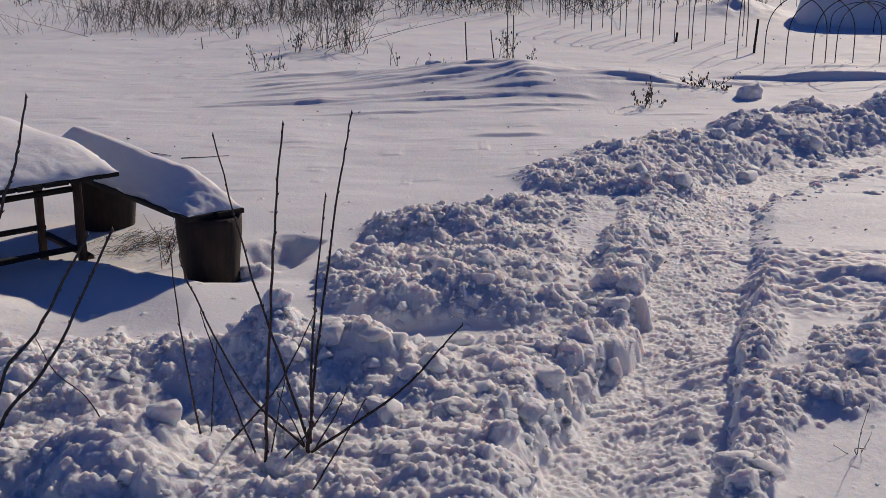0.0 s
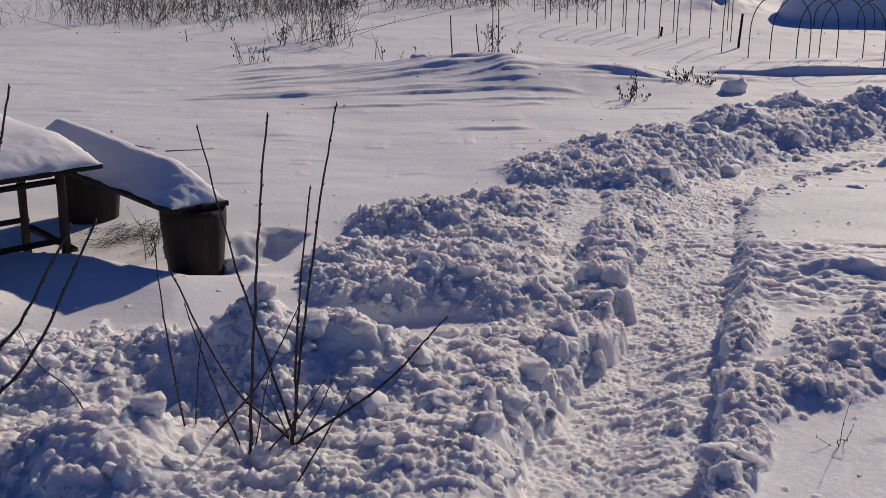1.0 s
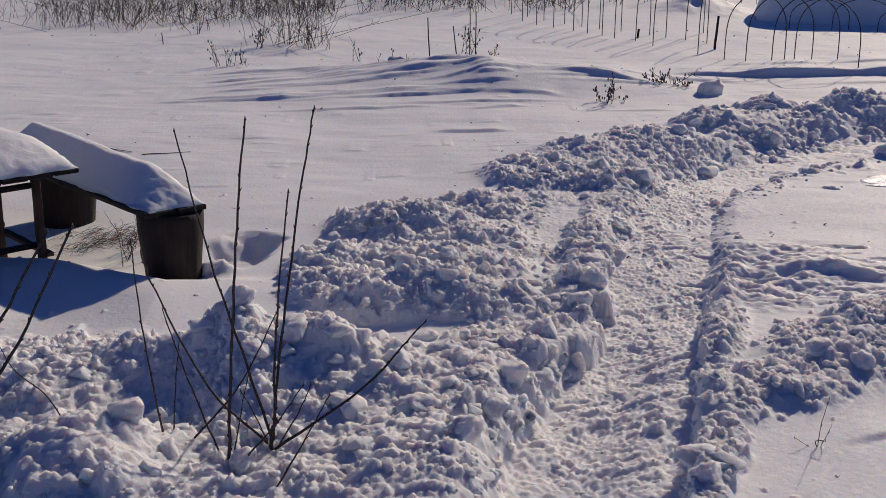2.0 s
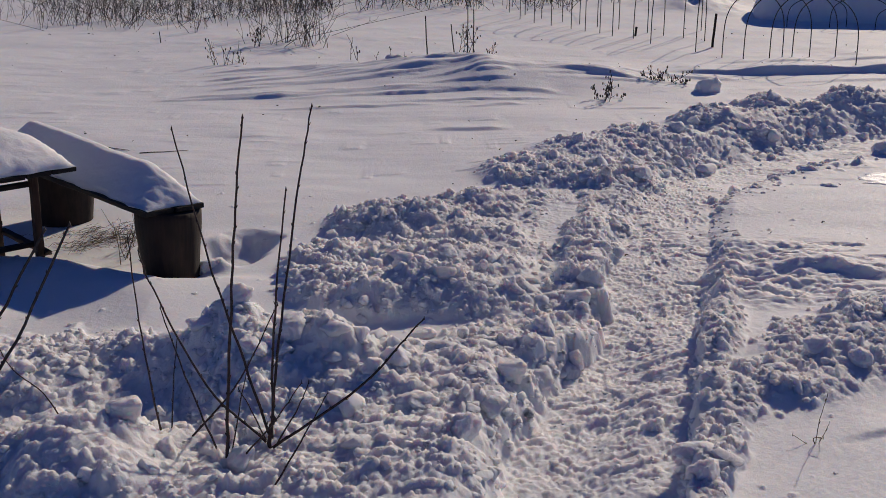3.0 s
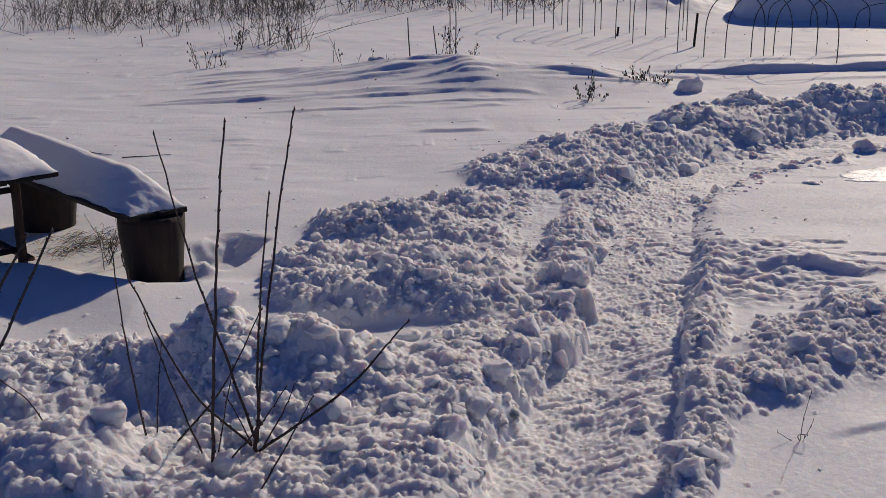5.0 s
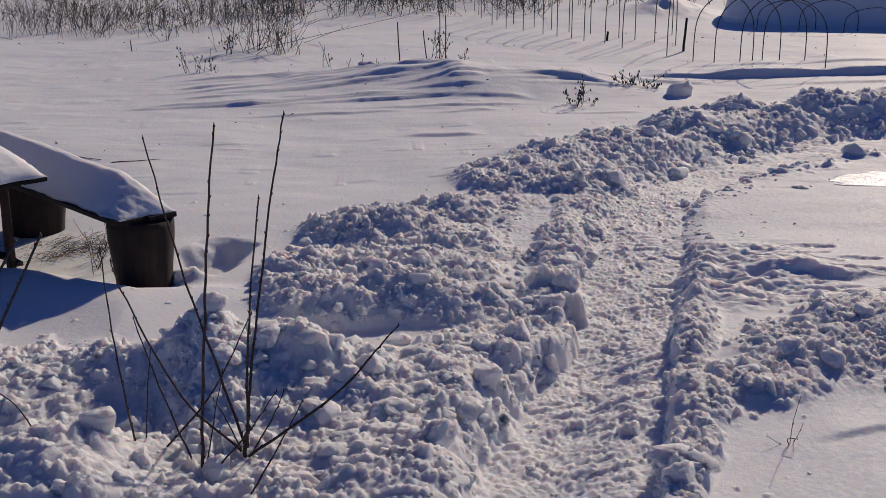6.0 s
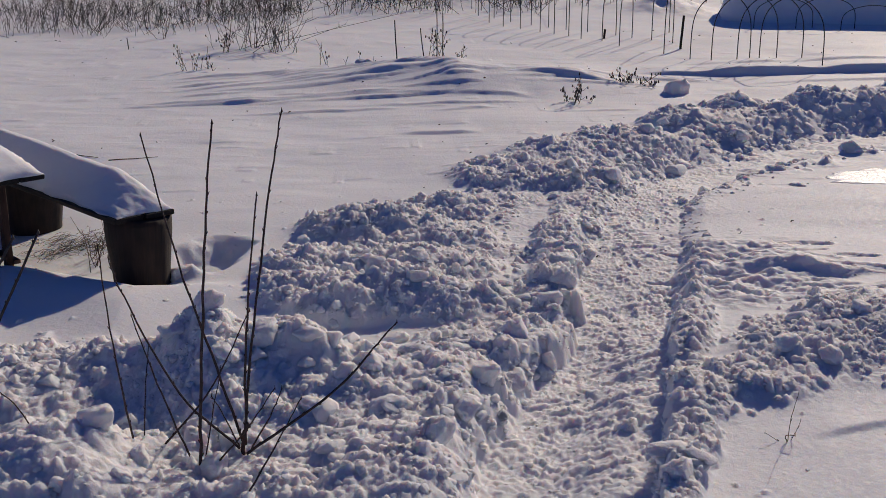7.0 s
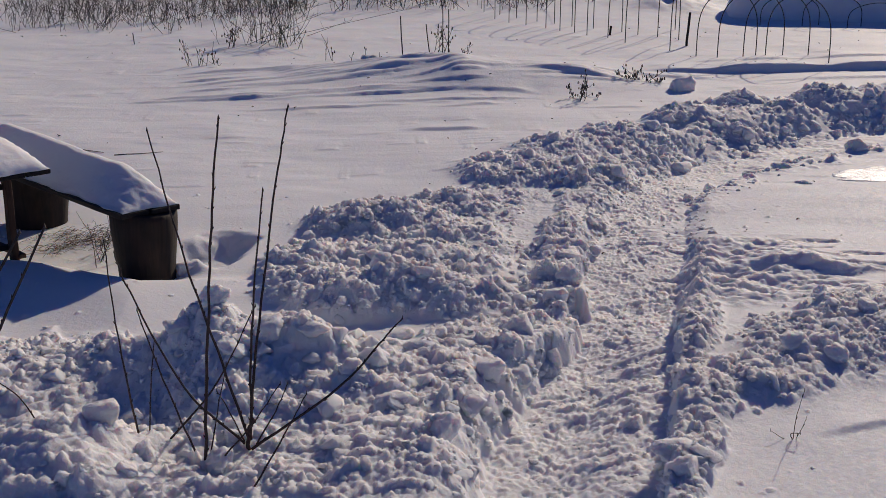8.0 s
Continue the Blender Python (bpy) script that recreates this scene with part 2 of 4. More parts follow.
def base_height(x, y):
    """The snow's surface without clods, and how far it is broken up there (0 to 1)."""
    z = 0.05 * fbm(x * 0.22, y * 0.22, 3, 3) * smoothstep(3, 9, np.hypot(x, y)) + 0.010 * fbm(x * 0.9, y * 1.4, 3, 8)
    wind = smoothstep(9.5, 13, y - 0.2 * x)
    z += wind * 0.005 * fbm(x * 0.55 + 0.35 * y, y * 1.7, 4, 11) + 0.0007 * fbm(x * 3.0 + 2 * y + 0.6 * value_noise(x * 2, y * 2, 12), y * 7.0 + 0.9 * value_noise(x * 3, y, 9), 3, 13)
    z += 0.003 * wind * np.abs(fbm(x * 1.3 + 0.8 * y, y * 6.0, 3, 14))
    for row in SCARPS:
        i, j = (np.searchsorted(y[:, 0], (row[2] - 1.6, row[2] + 6)), np.searchsorted(x[0], (row[0], row[1])))
        z[i[0]:i[1], j[0]:j[1]] += scarp(x[i[0]:i[1], j[0]:j[1]], y[i[0]:i[1], j[0]:j[1]], *row)
    crest = y - 17.3 - 0.1 * x
    z += 0.23 * np.exp(-((x - 1.0) / 2.1) ** 2 - (crest / np.where(crest < 0, 1.25, 1.2)) ** 2)      # the big drift
    z += 0.06 * np.exp(-((x - 2.6) / 1.1) ** 2 - ((y - 16.6) / 0.8) ** 2)
    hook = x - np.interp(y, [15.3, 15.9, 16.6, 17.2, 18.0], [0.62, 0.80, 1.18, 1.32, 1.34]) - 0.06 * value_noise(y * 3, x * 0.5, 85)
    z += 0.09 * smoothstep(15.9, 16.6, y) * (1 - smoothstep(17.3, 18.0, y)) * np.where(hook > 0, np.exp(-np.maximum(hook, 0) / 0.9), 1 - smoothstep(0.0, 0.6, -hook))
    heaped = np.exp(-((x - 7.0) / 0.9) ** 2 - ((y - 28.5) / 1.3) ** 2)                        # snowed-over brush beside the tunnel
    z += heaped * (0.30 + 0.10 * fbm(x * 2.2, y * 2.2, 3, 86))
    z += 0.3 * smoothstep(60, 200, y) * fbm(x * 0.02, y * 0.02, 3, 21)
    d, along = path_offset(x, y)
    piles, mask = pile_heights(x, y)
    wob = 0.05 * value_noise(x * 2.6, y * 2.6, 31) + 0.03 * value_noise(x * 8, y * 8, 32) + 0.012 * value_noise(x * 21, y * 21, 33)
    # the cut edges run in blocks, as the shovel left them
    block = value_noise(np.floor(along * 3.6 + 0.8 * value_noise(x * 3, y * 3, 34)), np.zeros_like(x), 35)
    half = np.interp(along, [4.4, 5.8, 6.3, 7.1, 8.0, 9.0, 10.0, 11.0], [0.40, 0.40, 0.36, 0.30, 0.33, 0.31, 0.28, 0.32])
    shelf = smoothstep(10.0, 11.5, along)
    level = smoothstep(8.0, 8.8, along) * (1 - smoothstep(10.2, 11.2, along))       # where the path lies nearly level with the field
    slope = 0.07 + 0.17 * (1 - smoothstep(5.9, 6.4, along)) + 0.20 * level + 0.48 * shelf
    left = np.clip((d + half + slope - 0.02 + 0.75 * wob + 0.055 * block * (1 - shelf)) / slope, 0, 1) ** (2.4 - 1.2 * shelf)
    rslope = 0.05 + 0.16 * smoothstep(6.8, 8.0, along)
    right = np.clip((half + 0.02 + rslope - d - 0.45 * wob - 0.02 * block) / rslope, 0, 1) ** 1.6
    trench = left * right
    # broken ground on both sides of the path and in the heap at the front
    wide = np.maximum(1 - smoothstep(6.3, 6.9, along), smoothstep(9.6, 10.4, along))
    broken = np.maximum(mask, smoothstep(-HALF - 0.42 - 0.55 * wide, -HALF - 0.22 - 0.3 * wide, d + 2.5 * wob) * (d < 0))
    broken = np.maximum(broken, 0.34 * smoothstep(-HALF - 1.0, -HALF - 0.6, d) * (d < 0))
    side = 1 - smoothstep(8.2, 9.2, along)
    broken = np.maximum(broken, side * (1 - smoothstep(half + 0.14, half + 0.30, d + 1.6 * wob)) * (d > 0) * 0.9)
    front = (1 - smoothstep(6.35, 6.75, y + 0.12 * (x + 2) + 4 * wob)) * (d < 0) * smoothstep(-7, -5, x)
    broken = np.maximum(broken, front)
    broken = np.maximum(broken, (1 - smoothstep(0.2, 0.6, np.hypot((x - 1.15) / 1.6, (y - 9.9) / 1.4))) * 0.55)
    broken = np.maximum(broken, 0.4 * smoothstep(9.5, 10.3, along) * (d > 0) * (1 - smoothstep(HALF + 0.15, HALF + 0.5, d + 3 * wob)))
    broken = np.maximum(broken, 0.62 * (1 - smoothstep(0.6, 1.05, np.hypot((x - 0.3) / 1.0, (y - 8.6) / 1.6) + 3 * wob)))
    broken = broken * smoothstep(3.3, 4.0, y)
    calm = smoothstep(-0.15, 0.45, fbm(x * 1.25 + 3.1, y * 1.25, 2, 71)) * smoothstep(6.3, 6.8, y) * (1 - smoothstep(9.8, 10.6, y))
    broken = broken * (1 - 0.4 * calm * (1 - mask) * (d < -HALF - 0.12))
    rough = 0.022 * fbm(x * 3.5, y * 3.5, 3, 41) + 0.020 * np.abs(value_noise(x * 7 + 0.8 * value_noise(x * 5, y * 5, 45), y * 7, 44)) + 0.020 * np.abs(fbm(x * 15 + 0.7 * value_noise(x * 9, y * 9, 46), y * 15, 2, 49))
    z += broken * rough * (1 - trench ** 2) + piles * (1 - trench) + 0.03 * broken * (1 - trench) * np.where(d < 0, 1, 0.4)
    tracked = smoothstep(7.0, 7.5, y) * (1 - smoothstep(8.6, 9.4, y + 0.3 * (x - 2))) * smoothstep(1.6, 2.0, x) * (1 - smoothstep(2.7, 3.6, x + 3 * wob))
    z += tracked * (0.026 * fbm(x * 4.2, y * 7.5, 4, 47) + 0.016 * np.abs(fbm(x * 9, y * 17, 3, 48)))
    depth = np.interp(along, [3.6, 5.0, 6.5, 7.6, 8.6, 10.4, 11.4], [-0.15, -0.15, -0.13, -0.09, -0.04, -0.05, -0.14])
    scuff = smoothstep(-0.35, 0.35, fbm(x * 2.6, y * 3.4, 2, 53))
    floor_z = depth + 0.085 * smoothstep(-0.1, 0.32, d) * (1 - smoothstep(6.4, 7.6, along)) + 0.010 * fbm(x * 3.3, y * 4.2, 3, 51) \
        + scuff * (0.024 * np.abs(fbm(x * 3.2 + 1.5 * y + 0.6 * value_noise(x * 5, y * 5, 54), y * 15 - 4 * x, 3, 52)) - 0.006)
    z = z * (1 - trench) + (floor_z + 0.5 * broken * rough * (1 - trench ** 2)) * trench
    # hollows round the stumps, and the snow raised in front of the bench
    for hx, hy, hr, depth in ((-1.75, 8.3, 0.42, -0.08), (-1.33, 8.22, 0.10, 0.12), (-2.93, 9.7, 0.45, -0.03), (-2.9, 8.6, 0.6, -0.06),
                              (-3.0, 7.05, 0.45, 0.16), (-1.75, 7.0, 0.7, 0.03)):
        z += depth * np.exp(-((x - hx) ** 2 + (y - hy) ** 2) / (hr * hr) * 1.2)
    lip = y - np.interp(x, [-3.2, -2.6, -2.05, -1.62, -1.2], [8.35, 8.15, 7.85, 7.60, 7.75])      # drift blown up before the bench
    z += np.interp(x, [-3.5, -2.6, -2.05, -1.6, -1.1, -0.8], [0.14, 0.15, 0.13, 0.09, 0.04, 0.0]) * np.exp(-(lip / np.where(lip < 0, 0.55, 0.17)) ** 2)
    scoop = np.hypot((x + 1.30 - 0.15 * (y - 8.7)) / 0.34, (y - 8.68) / 0.52)      # blown out beside the stump
    z -= 0.16 * (1 - smoothstep(0.45, 1.1, scoop + 0.20 * fbm(x * 3.0, y * 3.0, 3, 81)))
    return z, broken, trench


def spaced(parts):
    """Grid lines: (to, step at the end) after a start; the step grows evenly."""
    at, step, out = parts[0][0], parts[0][1], [parts[0][0]]
    for to, last in parts[1:]:
        start, s0 = at, step
        while at < to - 1e-6:
            step = s0 + (last - s0) * (at - start) / (to - start)
            at = min(at + max(step, 0.004), to)
            out.append(at)
        step = last
    return np.array(out)


half_x = spaced([(0.0, 0.0095), (2.3, 0.0095), (4.0, 0.024), (9.0, 0.08), (20.0, 0.5), (120.0, 12.0), (900.0, 120.0)])
GX = np.concatenate([-half_x[:0:-1], half_x]) + 0.3
GY = spaced([(-300.0, 60.0), (-10.0, 3.0), (2.0, 0.3), (3.2, 0.05), (4.2, 0.012), (7.4, 0.012), (11.0, 0.019), (19.0, 0.045), (30.0, 0.15), (60.0, 0.8), (200.0, 12.0), (1500.0, 150.0)])
XX, YY = np.meshgrid(GX, GY)
ZZ, BROKEN, TRENCH = base_height(XX, YY)


def height_at(x, y):
    i, j = np.clip(np.searchsorted(GY, y), 1, len(GY) - 1), np.clip(np.searchsorted(GX, x), 1, len(GX) - 1)
    return float(ZZ[i, j])


def stamp(x, y, r, tall, rng, under, sink=0.0):
    """Presses one broken lump of snow into the surface: a rough convex block."""
    i0, i1 = np.searchsorted(GY, (y - r * 1.3, y + r * 1.3))
    j0, j1 = np.searchsorted(GX, (x - r * 1.3, x + r * 1.3))
    if i1 - i0 < 2 or j1 - j0 < 2:
        return
    u, v = (XX[i0:i1, j0:j1] - x) / r, (YY[i0:i1, j0:j1] - y) / r
    tilt = rng.uniform(0, 2 * math.pi)
    lean = rng.uniform(0.05, 0.6)
    h = tall * (1 + lean * (u * math.cos(tilt) + v * math.sin(tilt)))
    turn = rng.uniform(0, 2 * math.pi)
    stretch = rng.uniform(0.65, 1.0)
    u, v = u * math.cos(turn) + v * math.sin(turn), (v * math.cos(turn) - u * math.sin(turn)) / stretch
    sides = rng.integers(4, 7)
    for k in range(sides):
        a = 2 * math.pi * (k + rng.uniform(-0.3, 0.3)) / sides
        steep = rng.uniform(1.0, 4.5)
        h = np.minimum(h, steep * (rng.uniform(0.65, 1.0) - u * math.cos(a) - v * math.sin(a)))
    block = ZZ[i0:i1, j0:j1]
    block[:] = np.where(h > 0, np.maximum(block, under[i0:i1, j0:j1] + (h - sink) * r), block)


rng = np.random.default_rng(7)


def press(x, y, length, wide, turn, depth, tread=0.0):
    """Presses a boot's sole or a scrape of the shovel into the snow, with a raised rim."""
    i0, i1 = np.searchsorted(GY, (y - length, y + length))
    j0, j1 = np.searchsorted(GX, (x - length, x + length))
    if i1 - i0 < 2 or j1 - j0 < 2:
        return
    u, v = XX[i0:i1, j0:j1] - x, YY[i0:i1, j0:j1] - y
    c, q = math.cos(turn), math.sin(turn)
    u, v = (u * c + v * q) / (wide / 2), (v * c - u * q) / (length / 2)
    r = np.hypot(u / (1 - 0.18 * np.clip(v, -1, 1)), np.abs(v) ** 1.4)
    ZZ[i0:i1, j0:j1] += depth * (0.45 * np.exp(-((r - 1.12) / 0.14) ** 2) - (1 - smoothstep(0.82, 1.02, r)) * (1 - tread * (np.sin(v * 17) > 0.3)))


def scatter(count, box, size, tall, where, power=1.0, sink=0.25):
    """Lumps at random in a box of the plan, kept with the chance that where() gives."""
    x0, x1, y0, y1 = box
    xs, ys = rng.uniform(x0, x1, count), rng.uniform(y0, y1, count)
    keep = where(xs, ys) ** power > rng.uniform(0, 1, count)
    under = ZZ.copy()
    for x, y in zip(xs[keep], ys[keep]):
        r = float(size[0] * (size[1] / size[0]) ** (rng.uniform() ** 1.8))
        stamp(x, y, r, rng.uniform(*tall), rng, under, sink)


def broken_at(x, y):
    i, j = np.clip(np.searchsorted(GY, y), 0, len(GY) - 1), np.clip(np.searchsorted(GX, x), 0, len(GX) - 1)
    return BROKEN[i, j] * (1 - TRENCH[i, j] ** 3)


def trench_at(x, y):
    i, j = np.clip(np.searchsorted(GY, y), 0, len(GY) - 1), np.clip(np.searchsorted(GX, x), 0, len(GX) - 1)
    return TRENCH[i, j]


def open_at(x, y):
    return (1 - broken_at(x, y)) * (1 - trench_at(x, y))


NEAR_BOX, FAR_BOX = (-2.8, 3.6, 4.0, 10.8), (0.4, 9.0, 10.4, 15.6)
def patchy(x, y):
    smooth = np.exp(-((x + 1.4) / 0.5) ** 2 - ((y - 4.75) / 0.35) ** 2) + np.exp(-((x + 0.42) / 0.32) ** 2 - ((y - 5.8) / 0.25) ** 2)
    return broken_at(x, y) * np.maximum(smoothstep(-0.65, 0.35, fbm(x * 2.1, y * 2.1, 3, 68)), 0.75 * (y > 6.9) * (y < 10.2) * (x < 1.2)) * (1 - 0.75 * np.clip(smooth, 0, 1))


for k in range(110):
    along = rng.uniform(4.5, 10.6)
    mid = np.interp(along, [p[1] for p in PATH], [p[0] for p in PATH])
    x, lean = mid + rng.uniform(-0.26, 0.26), math.radians(rng.uniform(-35, 5))
    if k % 3:
        press(x, along, rng.uniform(0.24, 0.30), 0.105, lean, rng.uniform(0.004, 0.011), 0.4)
    else:
        press(x, along, rng.uniform(0.12, 0.4), rng.uniform(0.03, 0.08), lean + rng.uniform(0.5, 2.4), rng.uniform(0.003, 0.010))
for _ in range(45):                     # steps across the field beside the path
    press(rng.uniform(2.0, 3.6), rng.uniform(7.4, 8.7), rng.uniform(0.2, 0.45), rng.uniform(0.06, 0.14), rng.uniform(0.9, 2.2), rng.uniform(0.006, 0.016))
scatter(260, NEAR_BOX, (0.09, 0.18), (0.25, 0.5), broken_at, 1.8, 0.35)
scatter(900, NEAR_BOX, (0.06, 0.13), (0.3, 0.75), broken_at, 1.5, 0.35)
scatter(420, FAR_BOX, (0.07, 0.18), (0.35, 0.8), broken_at, 1.5, 0.35)
scatter(200, NEAR_BOX, (0.09, 0.19), (0.10, 0.22), broken_at, 1.3, 0.02)
scatter(3300, NEAR_BOX, (0.025, 0.075), (0.3, 0.8), patchy, 1.2, 0.3)
scatter(4500, FAR_BOX, (0.04, 0.10), (0.4, 0.9), patchy, 1.2, 0.3)
scatter(17000, NEAR_BOX, (0.013, 0.034), (0.4, 1.0), patchy, 0.9, 0.2)
scatter(450, NEAR_BOX, (0.014, 0.045), (0.15, 0.45), trench_at, 1.0, 0.3)
scatter(400, NEAR_BOX, (0.012, 0.03), (0.4, 0.8), open_at, 1.0, 0.2)
# grain of broken snow
ZZ += BROKEN * (0.012 * np.abs(fbm(XX * 31 + 0.6 * value_noise(XX * 17, YY * 17, 62), YY * 31, 2, 61)) + 0.005 * value_noise(XX * 75, YY * 60, 64)) * (YY > 3.5) * (YY < 16)
ZZ += TRENCH * 0.0035 * fbm(XX * 26 + 5 * YY, YY * 33, 2, 63)

ny, nx = XX.shape
ground_mesh = bpy.data.meshes.new("ground")
ground_mesh.vertices.add(nx * ny)
ground_mesh.vertices.foreach_set("co", np.stack([XX, YY, ZZ], -1).astype(np.float32).ravel())
index = np.arange(nx * ny).reshape(ny, nx)
quads = np.stack([index[:-1, :-1], index[:-1, 1:], index[1:, 1:], index[1:, :-1]], -1).reshape(-1, 4)
ground_mesh.loops.add(quads.size)
ground_mesh.loops.foreach_set("vertex_index", quads.ravel().astype(np.int32))
ground_mesh.polygons.add(len(quads))
ground_mesh.polygons.foreach_set("loop_start", np.arange(0, quads.size, 4, dtype=np.int32))
ground_mesh.polygons.foreach_set("use_smooth", np.ones(len(quads), bool))
ground_mesh.update(calc_edges=True)
ground_mesh.materials.append(SNOW)
ground_mesh.materials.append(CRUMBLY)
loose = BROKEN * (1 - TRENCH) + 0.12 * value_noise(XX * 9, YY * 9, 65) > 0.42
ground_mesh.polygons.foreach_set("material_index", loose[:-1, :-1].ravel().astype(np.int32))
ground = tagged(part("ground", ground_mesh, SNOW), "white snow field with a shovelled path between heaps of broken snow", "snow", kind="structure")


# ---------------------------------------------------------------- table, bench and stumps
ALONG, ACROSS = Vector((-0.655, 0.756, 0)), Vector((-0.756, -0.655, 0))
TURN = math.degrees(math.atan2(ALONG.y, ALONG.x))       # local x runs along the table, local y across it


def board(length, width, thick, seed, wear=0.004):
    """A sawn board with worn, slightly uneven edges, its length along z for the grain."""
    r = random.Random(seed)
    bm = bmesh.new()
    rings, n = [], 9
    for i in range(n):
        z = length * i / (n - 1)
        off = [r.uniform(-wear, wear) for _ in range(4)]
        rings.append([bm.verts.new((sx * (width / 2) + o, sy * thick / 2 + r.uniform(-wear, wear) * 0.4, z))
                      for (sx, sy), o in zip(((-1, -1), (1, -1), (1, 1), (-1, 1)), off)])
    for a, b in zip(rings, rings[1:]):
        for k in range(4):
            bm.faces.new((a[k], a[(k + 1) % 4], b[(k + 1) % 4], b[k]))
    bm.faces.new(rings[0][::-1])
    bm.faces.new(rings[-1])
    bmesh.ops.bevel(bm, geom=bm.edges[:], offset=0.004, segments=1, affect="EDGES")
    return bm


LAY = Matrix(((0, 0, 1, 0), (1, 0, 0, 0), (0, 1, 0, 0), (0, 0, 0, 1)))   # z of a board to local x, its width to local y


def snow_cap(length, width, height, seed, lip=0.03, ends=(0.35, 0.35), sides=(0.22, 0.22), rise=0.0, lee=0, worn=0.8):
    """A settled layer of snow with rounded shoulders, lying on z = 0; local x along."""
    n, m = 90, 46
    u, v = np.meshgrid(np.linspace(0, 1, n), np.linspace(0, 1, m))
    ex0, ex1 = np.clip(u * length / ends[0], 0, 1), np.clip((1 - u) * length / ends[1], 0, 1)
    ey0, ey1 = np.clip(v * width / sides[0], 0, 1), np.clip((1 - v) * width / sides[1], 0, 1)
    round_off = lambda t: np.clip(1 - (1 - t) ** 3, 0, 1) ** 0.42
    z = height * (1 + rise * (u - 0.5)) * (0.35 * round_off(ex0) + 0.65 * ex0 ** worn) * round_off(ex1) * round_off(ey0) * (round_off(ey1) if lee == 0 else ey1 ** lee)
    x = -lip + u * (length + 2 * lip)
    y = (v - 0.5) * (width + 2 * lip)
    edge = 0.014 * fbm(x * 9, y * 9, 3, seed)
    z = z * (1 + 0.05 * fbm(x * 1.8, y * 1.8, 3, seed + 3)) + (0.002 + 0.004 * (1 - smoothstep(0.08, 0.24, u))) * fbm(x * 22, y * 22, 3, seed + 5) * (z > 0.01)
    x = x + edge * (np.abs(u - 0.5) > 0.47)
    y = y + edge * (np.abs(v - 0.5) > 0.45)
    z = np.maximum(z, 0.004)
    top = np.stack([x, y, z], -1).reshape(-1, 3)
    low = np.stack([x, y, z * 0 + 0.001], -1).reshape(-1, 3)
    idx = np.arange(n * m).reshape(m, n)
    faces = [tuple(q) for q in np.stack([idx[:-1, :-1], idx[:-1, 1:], idx[1:, 1:], idx[1:, :-1]], -1).reshape(-1, 4).tolist()]
    k = n * m
    faces += [tuple(i + k for i in q[::-1]) for q in faces]
    rim = list(idx[0, :]) + list(idx[1:, -1]) + list(idx[-1, -2::-1]) + list(idx[-2:0:-1, 0])
    rim = [int(i) for i in rim]
    faces += [(a, a + k, b + k, b) for a, b in zip(rim, rim[1:] + rim[:1])]
    return mesh_of("snow_cap", np.concatenate([top, low]), faces, True)


def at_table(corner, s, w, z, turn=0.0):
    p = Vector(corner) + ALONG * s + ACROSS * w
    return pose(p.x, p.y, z, 0, 0, TURN + turn)


TABLE_CORNER, TABLE_Z, TABLE_L, TABLE_W = (-2.27, 8.16, 0), 0.72, 2.0, 1.12
table = tagged(empty("garden_table", at_table(TABLE_CORNER, 0, TABLE_W / 2, 0)),
               "dark weathered wooden garden table standing in deep snow", "table")
for i in range(6):
    w = TABLE_W / 6
    ob = part("board", board(TABLE_L, w - 0.012, 0.032, 10 + i), DARK_WOOD, table)
    ob.matrix_basis = pose(random.uniform(-0.01, 0.01), (i - 2.5) * w, TABLE_Z + 0.016) @ LAY
LEG_S, LEG_W = (0.30, 1.02), (0.15, TABLE_W - 0.2)
for s in LEG_S:
    for w in LEG_W:
        x, y = s, TABLE_W / 2 - w
        ob = part("leg", board(TABLE_Z + 0.22, 0.062, 0.05, int(100 * s + 10 * w)), LEG_WOOD, table, "reddish brown square wooden leg")
        ob.matrix_basis = pose(x, y, -0.22)
        if w == LEG_W[0]:
            ob = part("cross_bar", board(LEG_W[1] - LEG_W[0] + 0.1, 0.05, 0.035, 7), DARK_WOOD, table)
            ob.matrix_basis = pose(x + 0.05, y + 0.05, 0.60, 90, 0, 0)
            ob = part("cross_bar", board(LEG_W[1] - LEG_W[0] + 0.1, 0.05, 0.035, 8), DARK_WOOD, table)
            ob.matrix_basis = pose(x + 0.05, y + 0.05, 0.16, 90, 0, 0)
for w in LEG_W:
    ob = part("brace", board(LEG_S[1] - LEG_S[0] + 0.1, 0.055, 0.032, 9), LEG_WOOD, table)
    ob.matrix_basis = pose(LEG_S[0] - 0.05, TABLE_W / 2 - w - 0.042, 0.10) @ LAY
table_cap = part("snow_layer", snow_cap(TABLE_L, TABLE_W, 0.19, 71, lip=0.0, ends=(0.55, 0.4), sides=(0.40, 0.3)), CAP_SNOW)
table_cap.matrix_basis = at_table(TABLE_CORNER, 0, TABLE_W / 2, TABLE_Z + 0.034)
tagged(table_cap, "thick rounded layer of snow lying on the garden table", "snow")


